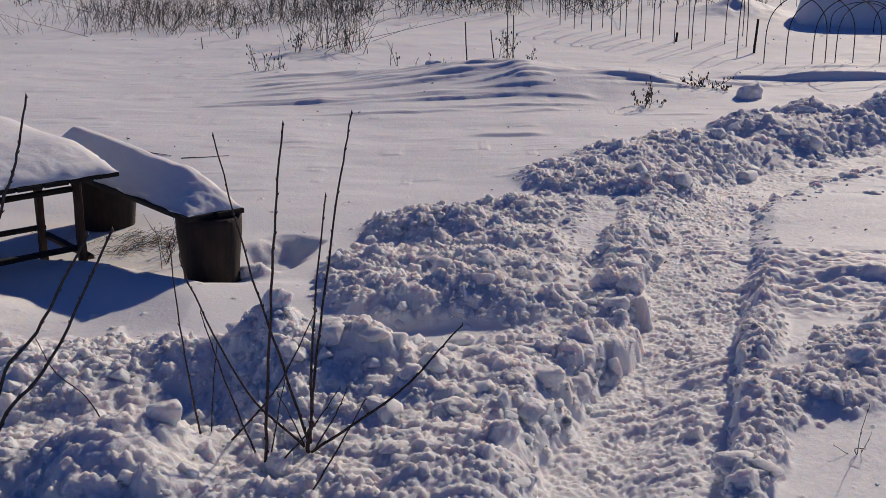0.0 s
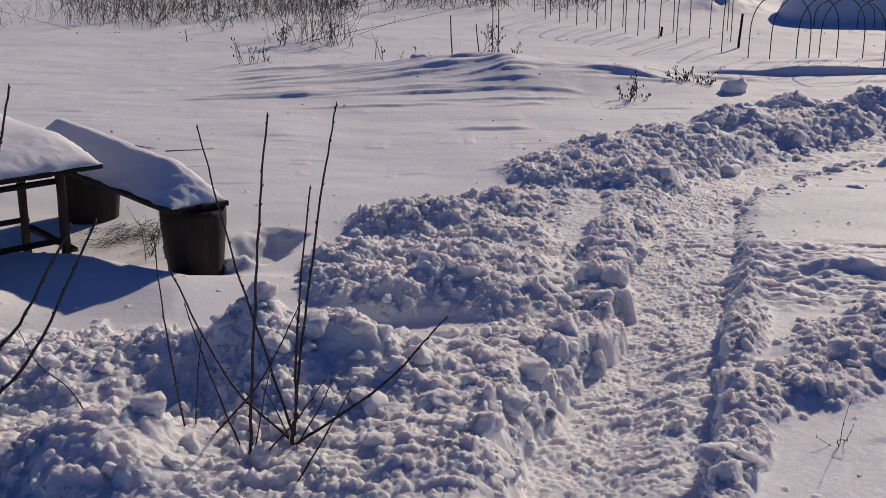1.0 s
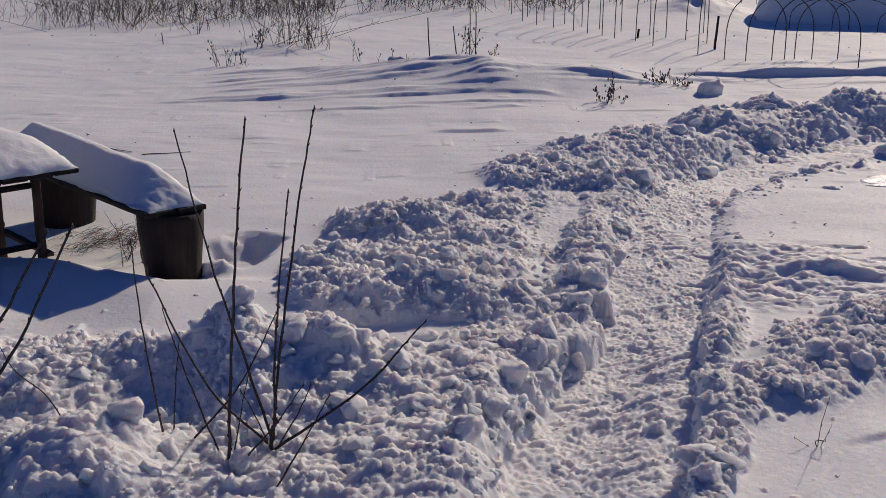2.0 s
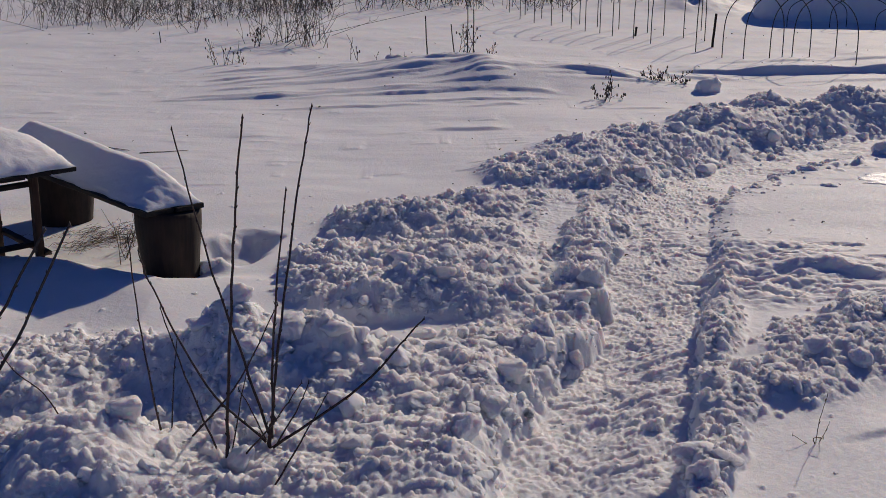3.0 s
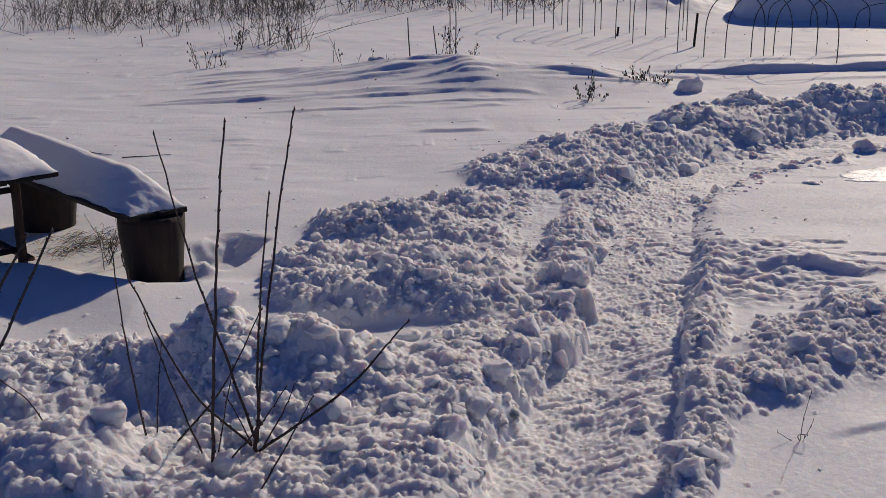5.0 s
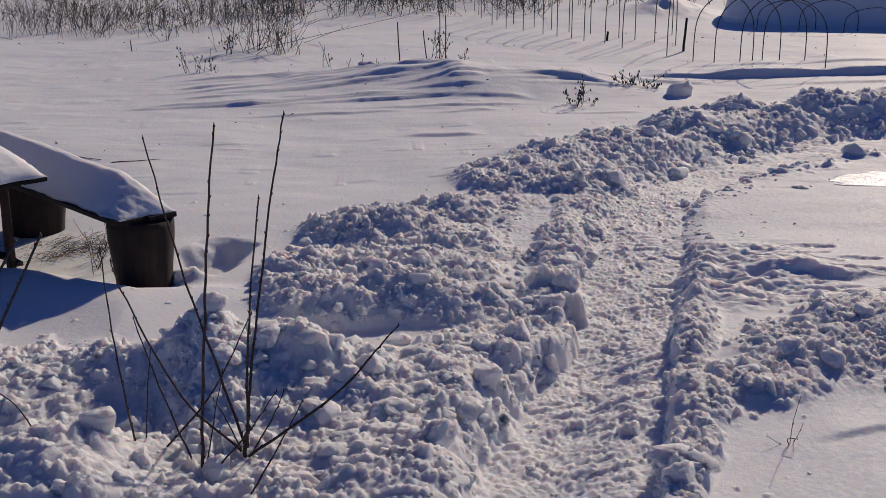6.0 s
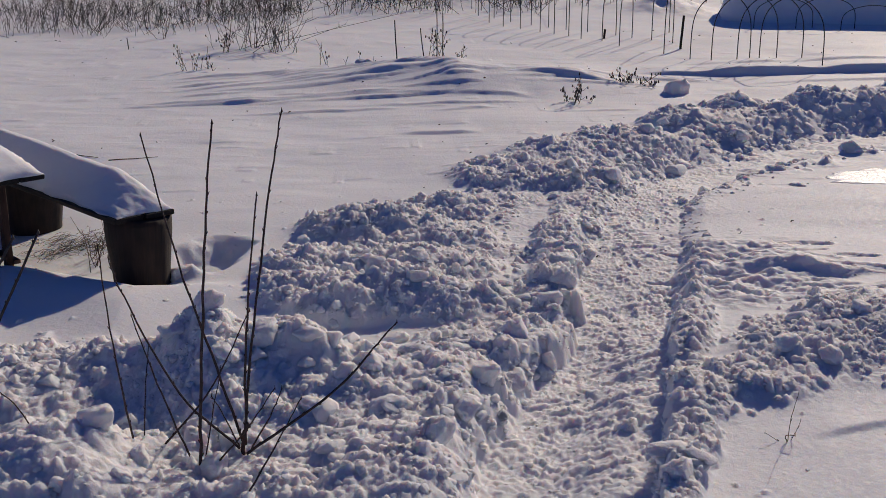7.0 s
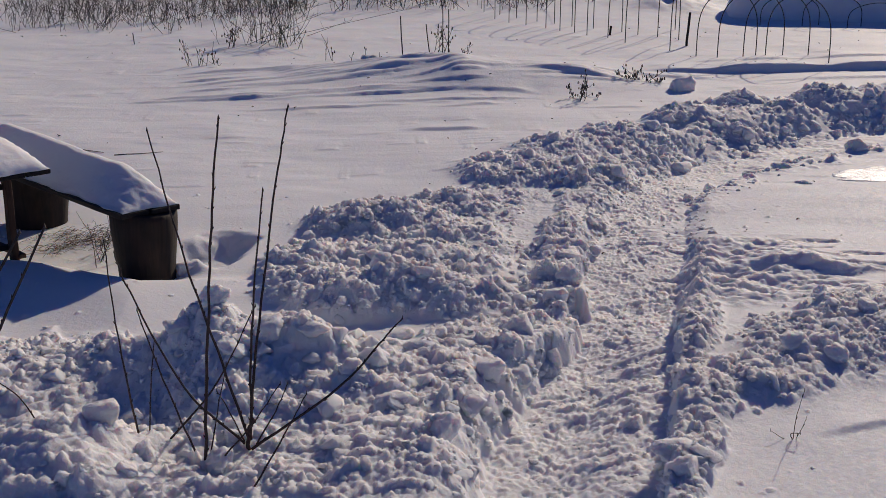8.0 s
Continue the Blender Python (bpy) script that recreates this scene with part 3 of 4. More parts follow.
def stump(name, x, y, z, r, tall, seed):
    """A sawn log on end: fluted side, flared foot, cracked top."""
    n, m = 48, 14
    a = np.linspace(0, 2 * math.pi, n, endpoint=False)
    verts = []
    for k in range(m):
        t = k / (m - 1)
        rr = r * (1.0 + 0.03 * math.cos(t * 5 + seed) + 0.24 * (min(t, 0.8) - 0.6)) * (1 - 0.25 * max(0.0, 0.12 - t) / 0.12)
        flute = 1 + 0.03 * fbm(np.cos(a) * 2.2 + seed, np.sin(a) * 2.2 + t * 0.4, 4, seed) + 0.012 * fbm(np.cos(a) * 9, np.sin(a) * 9 + t, 2, seed + 2)
        verts += [(rr * f * math.cos(b), rr * f * math.sin(b), tall * t + (0.012 * math.sin(2 * b + seed) if k == m - 1 else 0)) for b, f in zip(a, flute)]
    faces = [(k * n + i, k * n + (i + 1) % n, (k + 1) * n + (i + 1) % n, (k + 1) * n + i) for k in range(m - 1) for i in range(n)]
    verts.append((0, 0, tall - 0.004))
    faces += [((m - 1) * n + i, (m - 1) * n + (i + 1) % n, m * n) for i in range(n)]
    faces.append(tuple(range(n))[::-1])
    ob = part(name, mesh_of(name, verts, faces, True), STUMP_WOOD)
    ob.matrix_basis = pose(x, y, z, 0, 0, seed * 40)
    return ob


BENCH_Z, BENCH_L, BENCH_W = 0.47, 2.55, 0.46
BENCH_CORNER = (-1.57, 7.96, 0)
for x, y, r, seed in ((-1.655, 8.12, 0.215, 1), (-2.86, 9.78, 0.26, 2)):
    tagged(stump("log_stump", x, y, -0.22, r, BENCH_Z + 0.218, seed), "dark brown sawn log on end carrying a bench board", "stump", "bench stumps")
bench = tagged(empty("bench_seat", at_table(BENCH_CORNER, 0, 0, 0)), "dark weathered bench board resting on two log stumps", "bench")
for i in range(2):
    ob = part("board", board(BENCH_L, BENCH_W / 2 - 0.008, 0.035, 30 + i), DARK_WOOD, bench)
    ob.matrix_basis = pose(0.02 * i, (i - 0.5) * BENCH_W / 2, BENCH_Z + 0.0175) @ LAY
bench_cap = part("snow_layer", snow_cap(BENCH_L - 0.02, BENCH_W - 0.02, 0.225, 83, lip=-0.01, ends=(0.55, 0.15), sides=(0.12, 0.30), rise=0.25, lee=0.75), CAP_SNOW)
bench_cap.matrix_basis = at_table(BENCH_CORNER, 0.01, 0, BENCH_Z + 0.036)
tagged(bench_cap, "long rounded layer of snow lying on the bench", "snow")


# ---------------------------------------------------------------- snow clods that lie by themselves
def clod_mesh(seed, flat=0.7):
    """A broken lump of snow: a ball cut by random planes, roughened."""
    r = random.Random(seed)
    bm = bmesh.new()
    bmesh.ops.create_icosphere(bm, subdivisions=4, radius=1.0)
    cuts = [(Vector((r.gauss(0, 1), r.gauss(0, 1), r.gauss(0, 0.8))).normalized(), r.uniform(0.45, 0.78)) for _ in range(11)]
    off = Vector((r.uniform(0, 50), r.uniform(0, 50), 0))
    for v in bm.verts:
        p = v.co.copy()
        for n, d in cuts:
            over = p.dot(n) - d
            if over > 0:
                p -= n * over * 0.7
        p *= 1 + 0.20 * noise.noise(p * 2.2 + off) + 0.11 * noise.noise(p * 6 + off) + 0.07 * noise.noise(p * 13 + off)
        v.co = Vector((p.x, p.y, p.z * flat))
    me = bpy.data.meshes.new("snow_clod")
    bm.to_mesh(me)
    bm.free()
    me.polygons.foreach_set("use_smooth", np.ones(len(me.polygons), bool))
    me.materials.append(CRUMBLY)
    return me


CLODS = [clod_mesh(200 + i, f) for i, f in enumerate((0.8, 0.62, 0.9, 0.4, 0.7))]
#        x, y, radius, shape, turn, label
PATH_CLODS = [
    (1.3, 5.6, 0.088, 0, 60), (3.80, 11.45, 0.17, 3, 15), (4.54, 12.15, 0.11, 1, 40), (3.94, 10.58, 0.09, 3, 0), (1.38, 5.06, 0.12, 3, 20), (1.36, 4.82, 0.10, 0, 50), (0.94, 9.84, 0.085, 1, 0), (1.12, 9.85, 0.075, 3, 40),
    (1.22, 8.5, 0.07, 0, 10), (1.5, 8.75, 0.07, 2, 20), (1.62, 10.1, 0.11, 1, 70), (1.75, 10.45, 0.1, 0, 40),
    (2.05, 6.05, 0.1, 3, 25), (2.35, 6.95, 0.055, 1, 0), (2.62, 8.9, 0.05, 1, 0), (2.75, 10.2, 0.06, 0, 0),
    (2.9, 7.3, 0.06, 0, 45),
]
HEAP_CLODS = [
    (0.82, 6.62, 0.13, 0, 75), (0.72, 7.42, 0.09, 2, 0), (0.36, 7.62, 0.085, 2, 130), (-0.2, 7.9, 0.1, 0, 200),
    (-0.05, 5.95, 0.11, 0, 300), (0.22, 6.25, 0.1, 3, 15), (0.42, 6.35, 0.13, 3, 60), (-1.1, 5.3, 0.07, 2, 0),
    (-1.75, 5.45, 0.12, 1, 110), (-0.75, 4.95, 0.09, 0, 60), (-0.35, 4.8, 0.11, 1, 20), (0.1, 6.7, 0.1, 2, 33),
    (-1.38, 8.22, 0.12, 2, 20),
    (-0.92, 6.16, 0.11, 0, 20), (-0.62, 6.04, 0.12, 2, 80), (-0.38, 5.98, 0.10, 1, 150), (-0.16, 5.80, 0.10, 0, 220), (0.06, 5.50, 0.12, 4, 10),
    (-0.32, 5.52, 0.09, 2, 300), (-0.80, 5.82, 0.10, 4, 120), (-1.10, 6.05, 0.09, 1, 45), (-0.55, 5.55, 0.08, 0, 260), (-0.15, 5.25, 0.10, 3, 30),
    (-1.27, 5.00, 0.10, 2, 15), (-1.08, 4.92, 0.08, 0, 90), (-1.80, 4.95, 0.10, 1, 200),
    (0.94, 6.74, 0.13, 3, 20), (0.96, 6.46, 0.10, 0, 140), (0.76, 6.18, 0.11, 4, 60), (0.58, 5.92, 0.09, 2, 10), (0.44, 5.55, 0.10, 1, 280), (0.28, 5.15, 0.11, 0, 35),
    (1.12, 7.22, 0.10, 2, 0), (1.26, 7.58, 0.11, 0, 100), (1.32, 7.98, 0.10, 4, 210), (1.45, 8.38, 0.09, 1, 20), (0.30, 8.0, 0.09, 4, 80), (0.10, 7.5, 0.09, 0, 190),
    (2.35, 6.25, 0.09, 4, 20), (2.70, 6.5, 0.11, 1, 75), (2.55, 6.1, 0.08, 0, 150), (3.0, 6.75, 0.10, 2, 260),
]
FIELD_CLODS = [
    (4.20, 16.25, 0.21, 2, 20), (3.95, 11.25, 0.12, 1, 20), (4.1, 11.55, 0.09, 0, 0), (-0.1, 18.4, 0.22, 1, 0),
]
for x, y, r, shape, turn in PATH_CLODS + HEAP_CLODS + FIELD_CLODS:
    ob = new("snow_clod", CLODS[shape])
    ob.matrix_basis = pose(x, y, height_at(x, y) - 0.10 * r, 0, 0, turn) @ Matrix.Diagonal((r, r * 0.85, r * (1.5 if r == 0.21 else 1.0), 1))
    tagged(ob, "rough broken clod of snow lying on the snow" if r < 0.15 else "large broken block of snow on the snow bank", "snow clod", "snow clods")

# crumbs thrown about, too many to count
def ball(level):
    bm = bmesh.new()
    bmesh.ops.create_icosphere(bm, subdivisions=level, radius=1.0)
    out = np.array([v.co[:] for v in bm.verts]), np.array([[v.index for v in f.verts] for f in bm.faces])
    bm.free()
    return out


def broken_lumps(verts, count, cuts, jitter):
    """Broken shapes: balls cut by random planes."""
    out = []
    for k in range(count):
        lump = verts.copy()
        for _ in range(cuts):
            way = rng.normal(size=3)
            way /= np.linalg.norm(way)
            over = np.clip(lump @ way - rng.uniform(0.35, 0.75), 0, None)
            lump -= over[:, None] * way * 0.92
        out.append(lump * (1 + rng.uniform(-jitter, jitter, (len(lump), 1))))
    return out


def wall_at(x, y):
    t = trench_at(x, y)
    return np.clip(5 * t * (1 - t), 0, 1)


coarse_v, coarse_f = ball(2)
fine_v, fine_f = ball(3)
SMALL, LARGE = (broken_lumps(coarse_v, 20, 9, 0.10), coarse_f), (broken_lumps(fine_v, 20, 12, 0.05), fine_f)
crumb_v, crumb_f, count = [], [], 0
for box, tries, sizes, power, (shapes, faces), kept in (
        (NEAR_BOX, 17000, (0.009, 0.026), 1.5, SMALL, 0.85), (NEAR_BOX, 3600, (0.024, 0.05), 2.0, SMALL, 0.7), (NEAR_BOX, 1500, (0.045, 0.095), 2.2, LARGE, 0.6), ((0.1, 1.7, 4.3, 8.0), 1300, (0.02, 0.055), 1.6, SMALL, 0.0),
        (FAR_BOX, 6000, (0.02, 0.06), 2.0, SMALL, 0.85), (FAR_BOX, 700, (0.06, 0.15), 2.0, LARGE, 0.7)):
    xs, ys = rng.uniform(box[0], box[1], tries), rng.uniform(box[2], box[3], tries)
    chance = np.clip(patchy(xs, ys) * kept + trench_at(xs, ys) * (0.10 if sizes[1] < 0.04 else 0.0) + 0.6 * wall_at(xs, ys) * (ys > 4.2) + (0.008 if sizes[1] < 0.03 else 0.002 if sizes[1] < 0.07 else 0), 0, 1)
    keep = rng.uniform(0, 1, tries) < chance
    for x, y in zip(xs[keep], ys[keep]):
        r = sizes[0] * (sizes[1] / sizes[0]) ** (rng.uniform() ** power)
        a = rng.uniform(0, 6.28)
        c, q = math.cos(a), math.sin(a)
        lump = shapes[rng.integers(0, 20)] * (r * rng.uniform(0.8, 1.4), r * rng.uniform(0.8, 1.2), r * rng.uniform(0.55, 1.0))
        lump = np.stack([lump[:, 0] * c - lump[:, 1] * q, lump[:, 0] * q + lump[:, 1] * c, lump[:, 2]], -1)
        crumb_v.append(lump + (x, y, height_at(x, y) - rng.uniform(-0.05, 0.4) * r))
        crumb_f.append(faces + count)
        count += len(lump)
crumbs = part("snow_crumbs", mesh_of("snow_crumbs", np.concatenate(crumb_v), np.concatenate(crumb_f).tolist(), True), CRUMBLY)
tagged(crumbs, "small crumbs of snow strewn over the heaps and the path", "snow crumbs", kind="stuff")

# bits of bark and leaf blown over the field
bits = []
for _ in range(130):
    y = rng.uniform(8.5, 24)
    x = rng.uniform(-0.45, 0.45) * y
    o, w = Vector((x, y, height_at(x, y) + 0.004)), float(rng.uniform(0.004, 0.010)) * (1 + y / 20)
    a = rng.uniform(0, 6.28)
    d1, d2 = Vector((math.cos(a), math.sin(a), 0.3)) * w, Vector((-math.sin(a), math.cos(a), 0.2)) * w * 0.6
    bits.append(tube([o - d1, o - d1 * 0.2 + d2 * 0.3 + Vector((0, 0, w * 0.4)), o + d1], w * 0.5, w * 0.2, 4))
tagged(part("bark_litter", mesh_of("bark_litter", *joined(bits)), BARK), "small dark bits of bark and leaves on the snow", "litter", kind="stuff")

blades = []
for _ in range(260):
    x, y = rng.normal(-2.34, 0.24), rng.normal(9.15, 0.18)
    a, size = rng.normal(0.15, 0.5), float(rng.uniform(0.04, 0.16))
    o = Vector((x, y, height_at(x, y) + 0.003))
    way = Vector((math.cos(a), math.sin(a), 0)) * size
    blades.append(tube([o - way / 2, o + Vector((0, 0, 0.012 + 0.02 * rng.uniform())), o + way / 2 + Vector((0, 0, 0.01))], 0.0018, 0.0008, 4))
tagged(part("dry_grass", mesh_of("dry_grass", *joined(blades)), DRY_GRASS), "flattened dry brown grass laid bare under the bench", "grass", kind="stuff")
for start, end in (((-3.28, 12.50), (-2.87, 12.28)), ((-2.74, 12.18), (-2.26, 12.30))):
    ends = [Vector((*p, height_at(*p) + 0.006)) for p in (start, end)]
    o = ends[0].copy()
    ob = part("fallen_twig", mesh_of("fallen_twig", *tube([ends[0].lerp(ends[1], k / 4) + Vector((0, 0.012 * math.sin(k * 2.1), 0)) - o for k in range(5)], 0.006, 0.003, 6), True), BARK_GREY)
    ob.location = o
    tagged(ob, "thin dark twig lying on the open snow", "twig", "fallen twigs")

# icy crust by the path, polished by the wind
n, m = 60, 30
u, v = np.meshgrid(np.linspace(-1, 1, n), np.linspace(-1, 1, m))
cx, cy = 5.05 + 0.85 * u, 10.95 + 0.32 * v + 0.12 * u
zz = np.array([[height_at(a, b) for a, b in zip(ra, rb)] for ra, rb in zip(cx, cy)])
rim = np.clip(1 - u * u - v * v + 0.3 * fbm(cx * 4, cy * 6, 3, 91), -1, 1)
zz = zz + np.where(rim > 0, 0.012 * np.sqrt(np.clip(rim, 0, 1)) + 0.004 * fbm(cx * 7, cy * 12, 3, 92), -0.03)
ids = np.arange(n * m).reshape(m, n)
ice = part("ice_crust", mesh_of("ice_crust", np.stack([cx, cy, zz], -1).reshape(-1, 3),
           np.stack([ids[:-1, :-1], ids[:-1, 1:], ids[1:, 1:], ids[1:, :-1]], -1).reshape(-1, 4).tolist(), True), ICE)
tagged(ice, "glazed icy crust on flat snow beside the path", "ice", kind="structure")


# ---------------------------------------------------------------- bare shrubs
def curve_points(controls, steps=7):
    """A smooth line through the control points."""
    p = [Vector(c) for c in controls]
    p = [p[0] * 2 - p[1]] + p + [p[-1] * 2 - p[-2]]
    out = []
    for a, b, c, d in zip(p, p[1:], p[2:], p[3:]):
        for k in range(steps):
            t = k / steps
            out.append(0.5 * (2 * b + (c - a) * t + (2 * a - 5 * b + 4 * c - d) * t * t + (3 * b - a - 3 * c + d) * t ** 3))
    return out + [p[-2]]


def twig(controls, r0, r1, seed, buds=True):
    """One stem with a slight zigzag at its buds, and the buds themselves."""
    r = random.Random(seed)
    pts = [q + Vector((r.uniform(-1, 1), r.uniform(-1, 1), 0)) * r0 * 0.45 for q in curve_points(controls)]
    stem = tube(pts, r0, r1)
    knobs = []
    if buds:
        length = sum((b - a).length for a, b in zip(pts, pts[1:]))
        for k in range(int(length / 0.075)):
            t = (k + r.uniform(0.2, 0.8)) / max(1, int(length / 0.075)) * (len(pts) - 1)
            i = min(int(t), len(pts) - 2)
            q = pts[i].lerp(pts[i + 1], t - i)
            way = (pts[i + 1] - pts[i]).normalized()
            side = way.cross(Vector((r.uniform(-1, 1), r.uniform(-1, 1), r.uniform(-0.4, 0.4)))).normalized()
            rr = r0 + (r1 - r0) * t / len(pts)
            knobs.append(tube([q + side * rr * 0.5 - way * 0.003, q + side * (rr + 0.002) + way * 0.004, q + side * (rr + 0.0045) + way * 0.012], max(0.0026, rr * 0.75), 0.0008, 5))
        tip = pts[-1]
        knobs.append(tube([tip - Vector((0, 0, 0.006)), tip + Vector((0, 0, 0.004)), tip + Vector((0, 0, 0.014))], r1 * 1.5, 0.0008, 5))
    return stem, knobs


def shrub(label, base, stems, mat=BARK):
    """base: its place; stems: control points in the world, radii."""
    root = tagged(empty("bare_shrub", pose(*base)), label, "shrub", "bare shrubs")
    o = Vector(base)
    for k, (controls, r0, r1) in enumerate(stems):
        stem, knobs = twig([Vector(c) - o for c in controls], r0, r1, int(1000 * abs(base[0])) + k)
        s = part("stem", mesh_of("stem", *stem, True), mat, root)
        for knob in knobs:
            part("bud", mesh_of("bud", *knob, True), mat, s)
    return root


shrub("young shrub with bare reddish brown stems growing from snow", (-0.64, 5.10, 0.02), [
    ([(-0.64, 5.10, -0.05), (-0.63, 5.09, 0.17), (-0.60, 5.06, 0.26)], 0.013, 0.008),
    ([(-0.62, 5.08, 0.15), (-0.59, 5.04, 0.70), (-0.51, 5.01, 1.36)], 0.0075, 0.0035),
    ([(-0.62, 5.09, 0.22), (-0.58, 5.15, 0.62), (-0.49, 5.30, 1.25), (-0.42, 5.38, 1.66)], 0.0075, 0.0038),
    ([(-0.64, 5.12, 0.15), (-0.79, 5.20, 0.62), (-0.90, 5.23, 0.98), (-1.03, 5.25, 1.58)], 0.0075, 0.0035),
    ([(-0.62, 5.08, 0.10), (-0.22, 5.16, 0.36), (-0.02, 5.22, 0.56), (0.09, 5.24, 0.68)], 0.0075, 0.0028),
    ([(-0.65, 5.10, 0.12), (-0.93, 5.20, 0.36), (-1.16, 5.24, 0.83), (-1.22, 5.25, 1.02)], 0.0065, 0.003),
    ([(-0.65, 5.08, 0.14), (-0.72, 5.05, 0.33), (-0.76, 5.03, 0.42)], 0.004, 0.0022),
    ([(-0.60, 5.08, 0.12), (-0.50, 5.06, 0.30), (-0.44, 5.05, 0.44)], 0.0045, 0.0022)])
shrub("young shrub with one tall straight bare stem in the snow", (-0.82, 4.95, 0.05), [
    ([(-0.82, 4.95, -0.05), (-0.79, 4.93, 0.45), (-0.73, 4.90, 1.14), (-0.67, 4.88, 1.70)], 0.0095, 0.0042),
    ([(-0.82, 4.95, 0.06), (-0.93, 4.97, 0.34), (-1.02, 4.98, 0.62), (-1.08, 4.99, 0.83)], 0.0055, 0.0025),
    ([(-0.81, 4.94, 0.05), (-0.61, 4.92, 0.28), (-0.46, 4.91, 0.50)], 0.005, 0.0022),
    ([(-0.81, 4.95, 0.03), (-0.76, 4.96, 0.3), (-0.70, 4.96, 0.58)], 0.0045, 0.002)])
shrub("small thin bare shrub beside the snow heap", (-1.12, 5.14, 0.06), [
    ([(-1.12, 5.14, -0.03), (-1.20, 5.15, 0.55), (-1.24, 5.16, 1.10)], 0.006, 0.0028),
    ([(-1.11, 5.14, -0.02), (-1.08, 5.15, 0.36), (-1.05, 5.16, 0.62)], 0.0045, 0.0022),
    ([(-1.10, 5.13, 0.03), (-0.80, 5.15, 0.37), (-0.58, 5.16, 0.78)], 0.0058, 0.0025),
    ([(-1.12, 5.14, 0.05), (-1.2, 5.1, 0.12), (-1.3, 5.1, 0.12)], 0.004, 0.002)])
shrub("thin slanting bare stems at the foot of the snow heap", (-0.66, 4.62, 0.05), [
    ([(-0.66, 4.62, -0.02), (-0.45, 4.66, 0.33), (-0.33, 4.68, 0.55)], 0.005, 0.0022)])
shrub("bare shrub with slanting dark stems covered in buds", (-2.05, 4.60, 0.05), [
    ([(-2.05, 4.62, -0.10), (-1.85, 4.6, 0.65), (-1.68, 4.6, 0.88), (-1.43, 4.6, 1.30)], 0.010, 0.005),
    ([(-2.05, 4.60, 0.00), (-1.87, 4.6, 0.47), (-1.63, 4.6, 0.76), (-1.33, 4.6, 1.32)], 0.010, 0.005),
    ([(-2.05, 4.60, 0.00), (-1.90, 4.6, 0.90), (-1.77, 4.6, 1.40), (-1.69, 4.6, 1.60), (-1.62, 4.6, 1.86)], 0.009, 0.0045),
    ([(-2.06, 4.60, 0.00), (-1.95, 4.6, 0.9), (-1.79, 4.6, 1.7), (-1.71, 4.6, 2.18)], 0.009, 0.006)], BARK_GREY)
shrub("thin arching bare twig sticking out of the snow heap", (-1.66, 5.40, 0.05), [
    ([(-1.66, 5.40, 0.05), (-1.78, 5.46, 0.22), (-1.93, 5.50, 0.33), (-2.02, 5.52, 0.50)], 0.004, 0.002)])
shrub("small dead plant with thin twigs in flat snow", (2.01, 5.24, 0.0), [
    ([(2.01, 5.24, -0.03), (2.02, 5.25, 0.12), (2.06, 5.28, 0.25)], 0.0022, 0.0012),
    ([(2.01, 5.24, -0.02), (1.92, 5.25, 0.04), (1.90, 5.26, 0.05)], 0.002, 0.001),
    ([(2.01, 5.24, -0.02), (2.06, 5.27, 0.05), (2.09, 5.30, 0.09)], 0.002, 0.001),
    ([(2.01, 5.24, 0.0), (1.99, 5.22, 0.05), (2.03, 5.2, 0.06)], 0.003, 0.0015)], STRAW)


# ---------------------------------------------------------------- wire hoops, posts and stakes
def hoop(left, right, tall, r=0.0085):
    """A bent rod: two legs that bulge a little, and a round top."""
    a, b = Vector((*left, 0)), Vector((*right, 0))
    mid, half = (a + b) / 2, (b - a) / 2
    pts = []
    for k in range(33):
        t = k / 32
        ang = math.pi * (1 - t)
        c, s = math.cos(ang), math.sin(ang)
        wide = 1.0 + 0.12 * math.sin(2 * ang) ** 2
        pts.append(half * c * wide + Vector((0, 0, tall * s ** 0.75)))
    za, zb = height_at(*left), height_at(*right)
    pts = [p + Vector((0, 0, za * (1 - k / 32) + zb * k / 32)) for k, p in enumerate(pts)]
    pts = [pts[0] - Vector((0, 0, 0.15))] + pts + [pts[-1] - Vector((0, 0, 0.15))]
    ob = part("wire_hoop", mesh_of("wire_hoop", *tube(pts, r, r, 6), True), WIRE)
    ob.matrix_basis = pose(mid.x, mid.y, 0)
    return tagged(ob, "thin dark wire garden hoop stuck in the snow", "garden hoop", "garden hoops")


for left, right, tall in (
        ((6.38, 19.39), (7.0, 18.2), 1.02), ((5.97, 19.27), (7.08, 19.34), 1.05), ((5.28, 19.61), (6.22, 19.40), 1.08), ((5.55, 19.30), (6.71, 19.51), 1.08),
        ((5.04, 20.45), (5.58, 22.01), 1.12), ((4.50, 21.64), (4.98, 22.79), 1.10), ((4.32, 22.37), (4.77, 23.30), 1.05), ((3.99, 22.77), (4.34, 24.05), 1.1),
        ((3.83, 23.26), (3.96, 24.40), 1.05), ((3.59, 23.58), (3.68, 24.97), 1.1), ((3.37, 24.01), (3.38, 25.46), 1.1), ((3.05, 24.68), (3.0, 26.0), 1.1),
        ((2.76, 25.27), (2.70, 26.6), 1.1), ((2.52, 25.88), (2.4, 27.2), 1.1), ((5.27, 22.39), (5.9, 23.6), 1.2),
        ((7.77, 24.10), (8.95, 24.0), 0.60), ((8.56, 23.86), (9.75, 23.8), 0.62), ((9.35, 23.50), (10.6, 23.4), 0.5)):
    hoop(left, right, tall)


